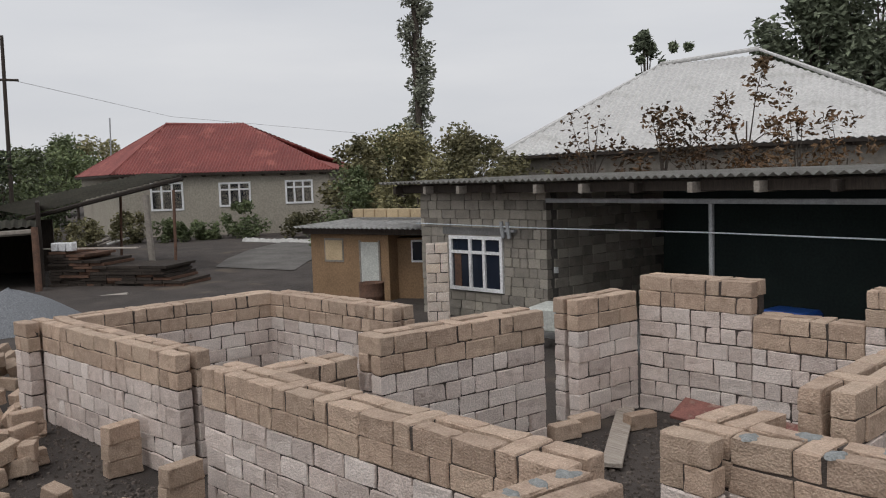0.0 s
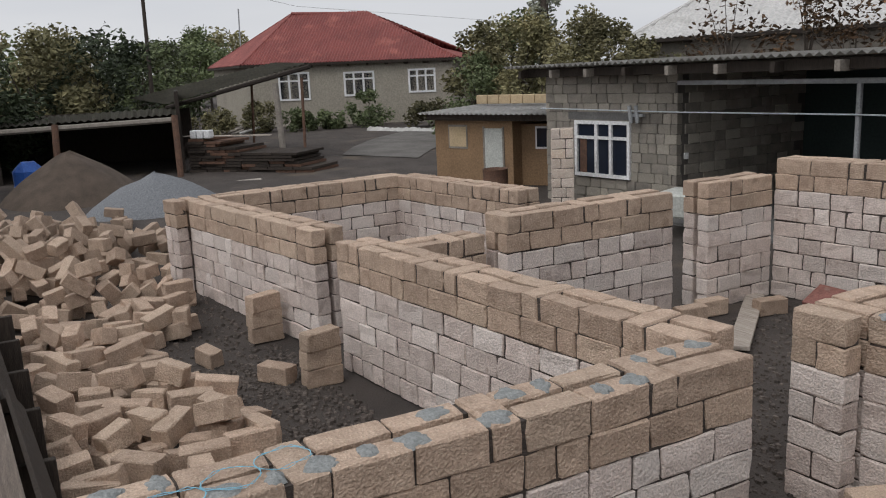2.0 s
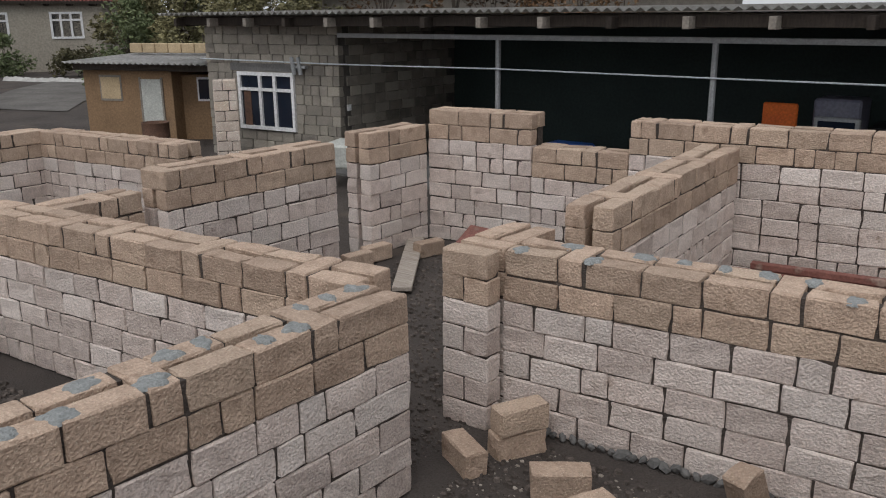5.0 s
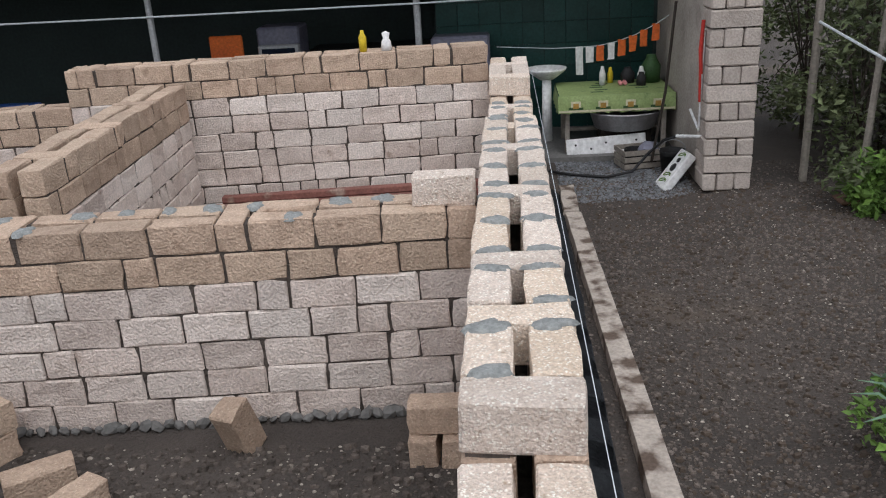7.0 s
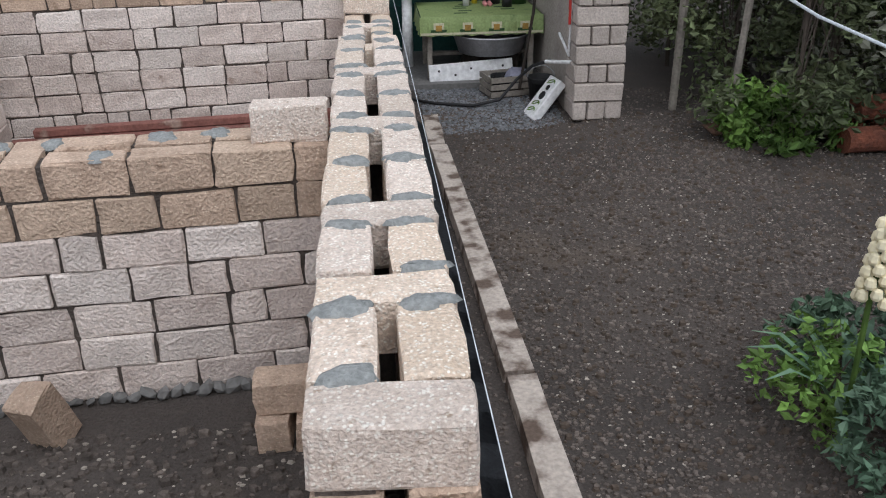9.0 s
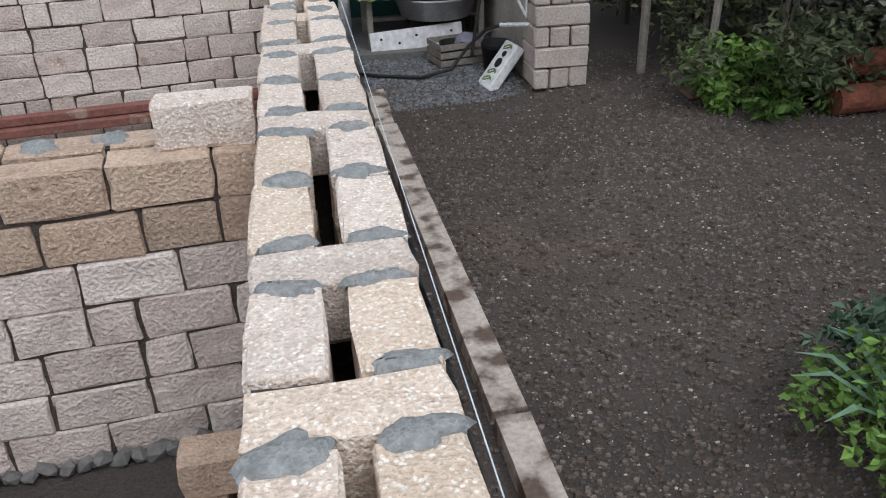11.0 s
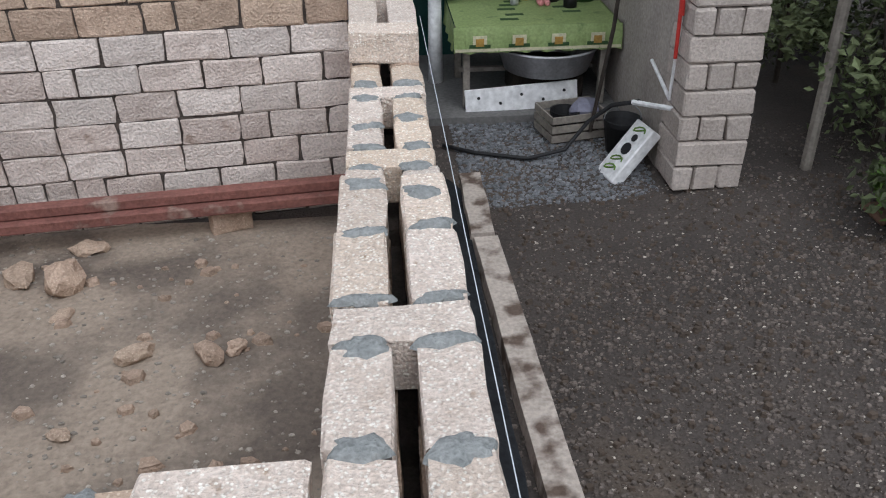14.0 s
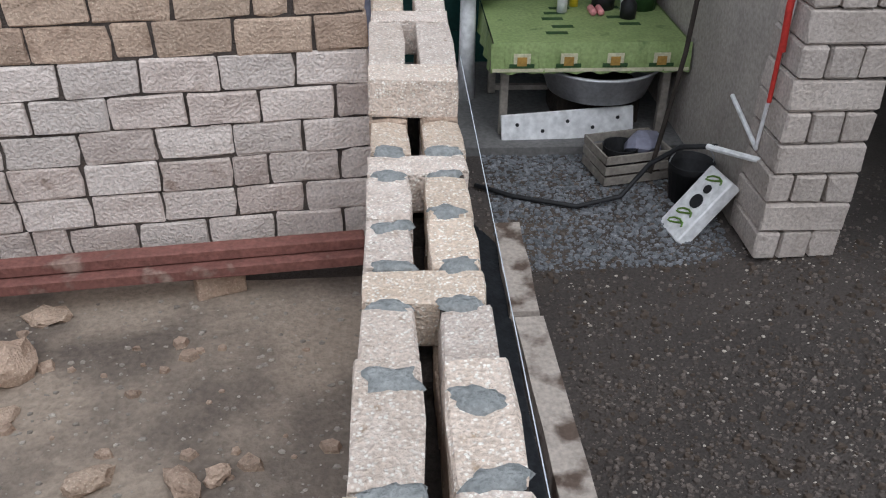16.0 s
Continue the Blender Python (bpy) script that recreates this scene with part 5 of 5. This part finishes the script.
def tree(name, label, x, y, height, spread, leaf_mat, leaves, size, seed, trunk_h=0.35, shape="round", z0=0.0, clumps=26, trunk_r=None, fruit=0, category="tree", squash=1.0):
    rr2 = random.Random(seed)
    t = thing(name, label, category, (x, y, z0))
    r0 = trunk_r or height * 0.022
    bm = bmesh.new()
    top = Vector((x + rr2.uniform(-0.1, 0.1), y, z0 + height * (0.9 if shape == "poplar" else 0.7)))
    tube(bm, [(x, y, z0 - 0.2), (x + 0.02 * height * rr2.uniform(-1, 1), y, z0 + height * 0.3), tuple(top)], r0, 7, r0 * 0.3)
    centres = []
    for i in range(clumps):
        if shape == "poplar":
            f = (i + 0.5) / clumps
            w = spread * (0.35 + 0.65 * math.sin(math.pi * min(1, 0.12 + f * 0.8))) * (0.75 if f > 0.8 else 1)
            a = rr2.uniform(0, 6.28)
            cz = z0 + height * (trunk_h * 0.3 + f * (1 - trunk_h * 0.3))
            ct = (x + w * 0.45 * math.cos(a), y + w * 0.45 * math.sin(a), cz, w * 0.6)
        else:
            a, f = rr2.uniform(0, 6.28), rr2.random()
            q = math.sqrt(rr2.random()) * spread * math.sqrt(max(0.1, 1 - (2 * f - 0.8) ** 2 * 0.6))
            cz = z0 + height * (trunk_h + f * (0.95 - trunk_h))
            ct = (x + q * math.cos(a), y + q * math.sin(a), cz, spread * rr2.uniform(0.2, 0.42))
        centres.append(ct)
        if i % 2 == 0:
            s = Vector((x, y, z0 + height * trunk_h * 0.8)).lerp(top, rr2.random() * 0.7)
            mid = s.lerp(Vector(ct[:3]), 0.5) + Vector((0, 0, 0.05 * height * rr2.random()))
            tube(bm, [s, mid, ct[:3]], r0 * 0.4, 5, r0 * 0.08)
    part("trunk", bm, M_BARK, t)
    v, f = leaf_cloud(rr2, centres, leaves, size)
    me = bpy.data.meshes.new("crown")
    me.from_pydata(v, [], f)
    me.materials.append(leaf_mat)
    cr = new("crown", me)
    cr.parent, cr.matrix_parent_inverse = t, t.matrix_world.inverted()
    for i in range(fruit):
        ct = centres[i % len(centres)]
        bm = bmesh.new()
        bmesh.ops.create_icosphere(bm, subdivisions=1, radius=0.07, matrix=Matrix.Translation((ct[0] + ct[3] * rr2.uniform(0.4, 0.9), ct[1] + ct[3] * rr2.uniform(-0.6, 0.6), ct[2] - ct[3] * 0.3)))
        part("fruit", bm, M_FRUIT, t)
    return t


p = (-37.71, 29.34, 4.21)
tree("poplar_tree", "tall narrow poplar with greyish thinning leaves", p[0], p[1], 17.5, 1.05, M_LEAFGREY, 6000, 0.13, 61, 0.2, "poplar", clumps=44, trunk_r=0.28)
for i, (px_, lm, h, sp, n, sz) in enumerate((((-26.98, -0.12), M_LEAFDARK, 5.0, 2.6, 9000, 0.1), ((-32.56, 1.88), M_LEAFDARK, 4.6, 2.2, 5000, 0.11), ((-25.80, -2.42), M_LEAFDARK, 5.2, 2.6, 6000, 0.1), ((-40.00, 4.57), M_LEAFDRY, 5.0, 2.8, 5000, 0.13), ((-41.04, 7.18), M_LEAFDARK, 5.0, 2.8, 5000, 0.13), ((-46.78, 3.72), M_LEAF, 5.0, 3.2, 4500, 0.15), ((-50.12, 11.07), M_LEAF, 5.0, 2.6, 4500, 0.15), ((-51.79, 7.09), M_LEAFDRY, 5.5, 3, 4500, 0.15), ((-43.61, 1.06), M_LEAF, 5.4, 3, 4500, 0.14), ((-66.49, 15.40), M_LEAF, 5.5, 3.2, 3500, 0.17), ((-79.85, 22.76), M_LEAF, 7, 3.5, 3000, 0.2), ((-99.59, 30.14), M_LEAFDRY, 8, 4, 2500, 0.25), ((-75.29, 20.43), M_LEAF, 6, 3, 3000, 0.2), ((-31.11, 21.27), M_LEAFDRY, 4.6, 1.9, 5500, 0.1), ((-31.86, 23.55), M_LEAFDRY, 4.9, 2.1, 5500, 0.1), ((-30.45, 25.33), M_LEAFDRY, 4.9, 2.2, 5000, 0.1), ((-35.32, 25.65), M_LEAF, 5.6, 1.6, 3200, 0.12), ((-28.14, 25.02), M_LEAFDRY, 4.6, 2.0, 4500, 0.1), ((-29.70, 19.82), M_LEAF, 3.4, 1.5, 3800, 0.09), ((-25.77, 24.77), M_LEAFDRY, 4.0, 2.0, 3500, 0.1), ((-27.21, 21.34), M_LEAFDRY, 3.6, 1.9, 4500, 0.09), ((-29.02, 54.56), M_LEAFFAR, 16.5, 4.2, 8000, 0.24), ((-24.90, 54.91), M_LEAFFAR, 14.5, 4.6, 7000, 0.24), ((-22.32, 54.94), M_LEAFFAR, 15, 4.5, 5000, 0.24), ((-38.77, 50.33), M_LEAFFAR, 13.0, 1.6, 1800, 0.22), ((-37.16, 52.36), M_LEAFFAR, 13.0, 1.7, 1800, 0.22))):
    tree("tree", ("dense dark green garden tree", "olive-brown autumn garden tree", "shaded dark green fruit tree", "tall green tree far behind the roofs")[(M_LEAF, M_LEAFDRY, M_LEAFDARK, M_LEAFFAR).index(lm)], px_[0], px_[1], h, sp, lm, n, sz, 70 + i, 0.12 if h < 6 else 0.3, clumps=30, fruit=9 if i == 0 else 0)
# bare-branched tree over the veranda roof
p = (-13.07, 21.58, 3.44)
for i, (q, h, s, n) in enumerate(((p, 5.9, 1.0, 1100), ((-13.79, 19.01, 3.21), 4.6, 1.1, 500), ((-15.59, 18.35, 3.22), 4.5, 1.1, 420), ((-10.53, 21.51, 3.19), 4.4, 1.1, 420), ((-11.19, 20.67, 3.09), 4.3, 1.0, 420), ((-13.18, 19.77, 3.18), 4.7, 1.1, 560))):
    tree("fruit_tree", "half-bare fruit tree with rusty leaves", q[0], q[1], h, s, M_LEAFRED, n, 0.075, 90 + i, 0.45, clumps=24, trunk_r=0.06)
# bushes before the red house
for i, (q, h, s) in enumerate((((-43.41, 21.49, -0.17), 2.0, 1.3), ((-45.16, 16.01, -0.26), 1.6, 1.2), ((-43.89, 17.62, -0.33), 1.2, 1.0), ((-42.60, 12.83, 0.12), 1.4, 1.3), ((-43.86, 19.28, -0.32), 1.0, 1.0), ((-39.56, 23.15, 0.01), 1.3, 1.2))):
    tree("bush", "low wild bush before the house", q[0], q[1], h, s, (M_LEAF, M_LEAFDRY)[i % 2], 1500, 0.10, 110 + i, 0.1, clumps=18, trunk_r=0.03, category="bush", z0=-0.1)


# ---- right-hand garden edge ----
for i in range(9):
    x, y = 3.7 + 0.5 * (i % 3) + R.uniform(-0.2, 0.2), 9.9 + i * 0.55 + R.uniform(-0.2, 0.2)
    tree("shrub", "tall dense garden shrub with dark leaves", x, y, R.uniform(2.6, 3.8), 0.95, (M_LEAF, M_LEAF, M_LEAFGREY)[i % 3], 2600, 0.045, 200 + i, 0.05, clumps=30, trunk_r=0.03, category="shrub")
for i in range(7):
    x, y = 5.3 + R.uniform(-0.3, 1.2), 9.2 + i * 0.75
    tree("shrub", "tall dense garden shrub with dark leaves", x, y, R.uniform(3.2, 4.6), 1.3, (M_LEAFGREY, M_LEAF)[i % 2], 3200, 0.06, 220 + i, 0.05, clumps=30, trunk_r=0.04, category="shrub")
for i in range(6):
    tree("shrub", "tall dense garden shrub with dark leaves", 7.2 + R.uniform(-0.5, 0.8), 7.5 + i * 1.3, R.uniform(3.5, 5), 1.6, M_LEAF, 2200, 0.09, 240 + i, 0.05, clumps=30, trunk_r=0.05, category="shrub")
for i in range(5):
    tree("fern_clump", "bright green ferny clump at the garden edge", 3.32 + 0.17 * i, 9.95 + 0.12 * (-1) ** i, 0.5, 0.36, M_LEAFBRIGHT, 750, 0.05, 260 + i, 0.05, clumps=18, trunk_r=0.01, category="plant")
for i in range(4):
    tree("rose_bush", "leafy blue-green garden bush", 1.92 + 0.25 * (i % 2), 5.2 + 0.3 * i, 0.5, 0.33, (M_LEAFBLUE, M_LEAFBLUE, M_LEAFBRIGHT, M_LEAFBLUE)[i], 560, 0.034, 270 + i, 0.05, clumps=22, trunk_r=0.012, category="bush")
for i, (x, y) in enumerate(((2.6, 5.2), (2.7, 5.9), (3.0, 5.5))):
    tree("rose_bush", "leafy blue-green garden bush", x, y, 0.85, 0.45, M_LEAFBLUE, 700, 0.04, 280 + i, 0.05, clumps=22, trunk_r=0.012, category="bush")
# yucca spike
yk = thing("yucca_flower", "cream bell flowers on a yucca spike", "flower", (2.0, 5.72, 0))
bm = bmesh.new()
tube(bm, [(2.0, 5.72, 0), (1.99, 5.73, 0.7), (2.0, 5.72, 1.14)], 0.014, 6)
part("stem", bm, M_LEAFBRIGHT, yk)
for i in range(46):
    a, f = i * 2.4, i / 46
    r = 0.065 * (1.1 - 0.6 * f)
    bm = bmesh.new()
    lathe(bm, [(0.004, 0.03), (0.022, 0.018), (0.028, -0.012), (0.02, -0.028), (0.0, -0.02)], (2.0 + r * math.cos(a), 5.72 + r * math.sin(a), 0.72 + 0.4 * f), 7)
    part("blossom", bm, M_PETAL, yk)
for i in range(12):
    a = i * 2.399
    bm = bmesh.new()
    e = Vector((math.cos(a), math.sin(a), 0))
    s = e.cross(Vector((0, 0, 1)))
    c0 = Vector((2.0, 5.72, 0.05))
    pts = [(c0 + e * q + Vector((0, 0, z)), w) for q, z, w in ((0.02, 0, 0.02), (0.18, 0.25, 0.022), (0.36, 0.36, 0.016), (0.5, 0.33, 0.002))]
    rows = [(bm.verts.new(q - s * w), bm.verts.new(q + s * w)) for q, w in pts]
    for (l0, l1), (h0, h1) in zip(rows, rows[1:]):
        bm.faces.new((l0, l1, h1, h0))
    part("leaf", bm, M_LEAFBLUE, yk)
# logs, poles, rope
for i, (y, z, l, r) in enumerate(((9.55, 0.12, 1.9, 0.12), (10.0, 0.13, 2.1, 0.13), (9.8, 0.34, 2.0, 0.12))):
    lg = thing("log", "reddish-barked felled log on the ground", "log", (5.0, y, 0), "stack of logs")
    bm = bmesh.new()
    tube(bm, [(4.05 + 0.1 * i, y, z), (5.0, y + 0.03, z + 0.01), (4.05 + l, y, z)], r, 14, r * 0.92)
    part("bark", bm, M_LOG, lg)
for i, (x, y, h, lean, r) in enumerate(((3.28, 10.3, 3.2, 0.12, 0.035), (3.0, 11.1, 3.4, 0.02, 0.045), (3.85, 11.6, 3.2, 0.05, 0.05))):
    tagged(put("pole", M_BIRCH, tubes=[([(x, y, -0.1), (x + lean * 0.5, y, h * 0.5), (x + lean, y, h)], r)]), "slim pale wooden pole set in the ground", "pole", "garden poles")
tagged(put("rusty_plate", M_RUST, boxes=[(3.08, 3.48, 10.15, 10.45, 0.0, 0.05)], bevel=0.02), "round rusty plate at the pole's foot", "plate")
tagged(put("rope", M_STRING, tubes=[([(3.0, 11.1, 1.72), (3.42, 9.2, 1.30), (3.9, 7.6, 1.05), (4.4, 6.2, 0.95)], 0.014)]), "white rope strung from a pole over the yard", "rope")
tagged(put("rope_post", M_BIRCH, tubes=[([(4.4, 6.2, -0.1), (4.4, 6.2, 1.05)], 0.04)]), "short pole that holds a rope", "pole")


# ---- sheds, timber, heaps beyond the heap of blocks ----
def open_shed():
    s = thing("lean_to", "open shed with a long sloping mossy sheet roof on thin posts", "shed")
    a, b = Vector((-33.07, 8.49, 2.10)), Vector((-27.60, 12.05, 3.31))
    c, d = Vector((-33.83, 13.05, 3.47)), Vector((-40.2, 8.5, 2.27))
    bm = bmesh.new()
    sheet(bm, a, b, c, d, 30, 0.03, 0.012)
    part("roof_sheet", bm, M_MOSS, s)
    bm = bmesh.new()
    tube(bm, [a - Vector((0, 0, 0.12)), b - Vector((0, 0, 0.12))], 0.08, 6)
    part("edge_beam", bm, M_DARKWOOD, s)
    for q, q2, r in (((-27.25, 11.60, 2.83), (-27.04, 11.44, -0.15), 0.05), ((-28.81, 11.23, 2.68), (-28.51, 11.23, 0.02), 0.11), ((-32.39, 11.55, 2.67), (-32.23, 11.38, 0.11), 0.05)):
        bm = bmesh.new()
        tube(bm, [q2, q], r, 8)
        part("post", bm, M_BIRCH if r > 0.1 else M_RUST, s)
    d2 = thing("dark_shed", "dark open shed with an old corrugated roof", "shed")
    a, b = Vector((-29.97, 2.64, 1.78)), Vector((-27.94, 7.63, 1.90))
    c, d = Vector((-34.07, 9.04, 1.94)), Vector((-36.55, 2.95, 1.81))
    bm = bmesh.new()
    sheet(bm, a, b, c, d, 24, 0.03, 0.012)
    part("roof_sheet", bm, M_MOSS, d2)
    bm = bmesh.new()
    tube(bm, [a - Vector((0, 0, 0.16)), b - Vector((0, 0, 0.16))], 0.09, 6)
    part("edge_beam", bm, M_BIRCH, d2)
    m, l = wall_frame((d.x, d.y), (c.x, c.y))
    put("back_wall", M_DARKWOOD, d2, "", [(-0.5, l + 0.5, 0, 0.15, -0.2, c.z - 0.06)], m=m)
    m, l = wall_frame((a.x, a.y), (d.x, d.y))
    put("side_wall", M_DARKWOOD, d2, "", [(0, l, 0, 0.12, -0.2, 2.9)], m=m)
    m, l = wall_frame((b.x, b.y), (c.x, c.y))
    put("side_wall", M_DARKWOOD, d2, "", [(0.6, l, -0.12, 0, -0.2, 2.6)], m=m)
    for q, q2 in (((-29.20, 4.24, 1.77), (-28.65, 4.08, -0.45)), ((-27.85, 7.55, 1.87), (-27.28, 7.42, -0.43))):
        bm = bmesh.new()
        tube(bm, [q2, q], 0.10, 8)
        part("post", bm, M_RUST, d2)


open_shed()


def heap(name, label, at, radius, height, material, seed, category):
    bm = bmesh.new()
    n = 22
    rings = []
    for j in range(9):
        f = j / 8
        rings.append([])
        for k in range(n):
            a = k * math.tau / n
            q = radius * (1 - f) * (1 + 0.22 * noise.noise((math.cos(a) * 1.5, math.sin(a) * 1.5, seed)))
            z = height * (1 - (1 - f) ** 1.35) * (1 + 0.12 * noise.noise((math.cos(a), math.sin(a), seed + f * 2))) - (0.05 if j == 0 else 0)
            rings[-1].append(bm.verts.new((at[0] + q * math.cos(a), at[1] + q * math.sin(a), z)))
    for s, e in zip(rings, rings[1:]):
        for k in range(n):
            bm.faces.new((s[k], s[(k + 1) % n], e[(k + 1) % n], e[k]))
    tagged(part(name, bm, material, smooth=True), label, category)


heap("gravel_heap", "heap of blue-grey gravel", (-21.08, 5.45, 0.0), 1.6, 0.85, M_GRAVEL, 3, "heap")
heap("sand_heap", "heap of brown sand", (-24.35, 4.03, 0.0), 1.8, 1.25, M_SAND, 8, "heap")
tagged(put("blue_tarp", M_BLUE, boxes=[(-27.4, -26.5, 2.78, 3.62, -0.05, 0.9)], bevel=0.25), "blue plastic sheet bundled by the shed", "tarp")


def timber_stack():
    s = thing("timber_stack", "stack of dark old boards and battens", "timber")
    p0, p1 = (-28.45, 8.02), (-25.17, 10.57)
    m, l = wall_frame(p0, p1)
    for k in range(12):
        z = 0.09 * k
        x = 0.0
        while x < l - 0.35 * k * (1 if k > 6 else 0.25):
            w = R.uniform(0.25, 0.7)
            put("board", R.choice((M_DARKWOOD, M_RUST, M_DARKWOOD)), s, "", [(x, x + w, R.uniform(-0.08, 0.05), 1.6, z, z + 0.075)], m=m)
            x += w + 0.02
    put("plank", M_WOOD, s, "", [(-0.4, l * 0.7, 0.2, 0.45, 1.12, 1.15)], m=m)
    for i in range(3):
        put("white_block", M_WHITE, s, "small whitish block", [(0.1 + i * 0.27, 0.32 + i * 0.27, 0.0, 0.25, 1.08, 1.34)], m=m, bevel=0.02)
    tagged(put("concrete_pipe", M_PLASTER, tubes=[([(-25.16, 8.16, -0.12), (-24.45, 9.07, -0.03)], 0.09)]), "pale pipe lying on the ground", "pipe")


timber_stack()
# firewood and sacking before the red house
for i in range(26):
    q = (-45.32, 14.26, 0.22)
    a = R.uniform(0, 3.14)
    x, y, z = q[0] + R.uniform(-1.2, 1.2), q[1] + R.uniform(-1.4, 1.4), 0.06 + R.uniform(0, 0.2)
    tagged(put("firewood", M_TARP if i % 3 == 0 else M_BIRCH, tubes=[([(x - 0.6 * math.cos(a), y - 0.6 * math.sin(a), z - 0.1), (x + 0.6 * math.cos(a), y + 0.6 * math.sin(a), z + 0.15)], 0.07)]), "split pale log in an untidy woodpile", "firewood", "woodpile")
bm = bmesh.new()
last = None
p0, p1 = Vector((-40.59, 20.13, 0.0)), Vector((-35.81, 21.40, 0.0))
for i in range(40):
    c = p0.lerp(p1, i / 39)
    ring = [bm.verts.new((c.x + dx, c.y + dy, z * (0.6 + 0.7 * R.random()))) for dx, dy, z in ((0.25, -0.25, -0.02), (0.1, -0.1, 0.14), (-0.1, 0.1, 0.16), (-0.25, 0.25, -0.02))]
    if last:
        for k in range(3):
            bm.faces.new((last[k], last[k + 1], ring[k + 1], ring[k]))
    last = ring
tagged(part("sacking", bm, M_TARP), "crumpled whitish sacking along the road edge", "sacking")
# dirt road
bm = bmesh.new()
last = None
for a, b in (((-29.08, 13.63, 0.0), (-25.56, 14.85, 0.0)), ((-31.67, 15.22, 0.0), (-27.94, 16.73, 0.0)), ((-34.83, 17.68, 0.0), (-30.84, 19.56, 0.0)), ((-37.53, 20.73, 0.0), (-33.68, 24.03, 0.0)), ((-39.39, 26.45, 0.0), (-35.99, 30.78, 0.0))):
    ring = [bm.verts.new((a[0], a[1], 0.035)), bm.verts.new((b[0], b[1], 0.035))]
    if last:
        bm.faces.new((last[0], last[1], ring[1], ring[0]))
    last = ring
tagged(part("road", bm, M_ROAD), "pale stony dirt track", "road", kind="structure")
# power pole and antenna
ep = thing("power_pole", "dark timber power pole with a crossarm", "pole", (-44.78, 10.38, 0.0))
bm = bmesh.new()
a, b = Vector((-44.70, 10.34, 1.29)), Vector((-45.46, 10.66, 10.30))
tube(bm, [(a.x, a.y, -0.2), tuple(b)], 0.11, 8, 0.08)
part("shaft", bm, M_DARKWOOD, ep)
a, b = (-45.95, 9.74, 8.27), (-44.86, 11.11, 8.16)
put("crossarm", M_DARKWOOD, ep, "", tubes=[([a, b], 0.06)])
tagged(put("antenna", M_METAL, tubes=[([(-62.25, 20.34, 0.0), (-62.79, 20.76, 7.84)], 0.05)]), "thin metal mast behind the house", "mast")
tagged(put("wire", M_DARKWOOD, tubes=[([(-44.96, 10.98, 8.14), (-62.02, 24.98, 7.93), (-66.54, 48.27, 6.76)], 0.009)]), "thin power line across the sky", "cable")
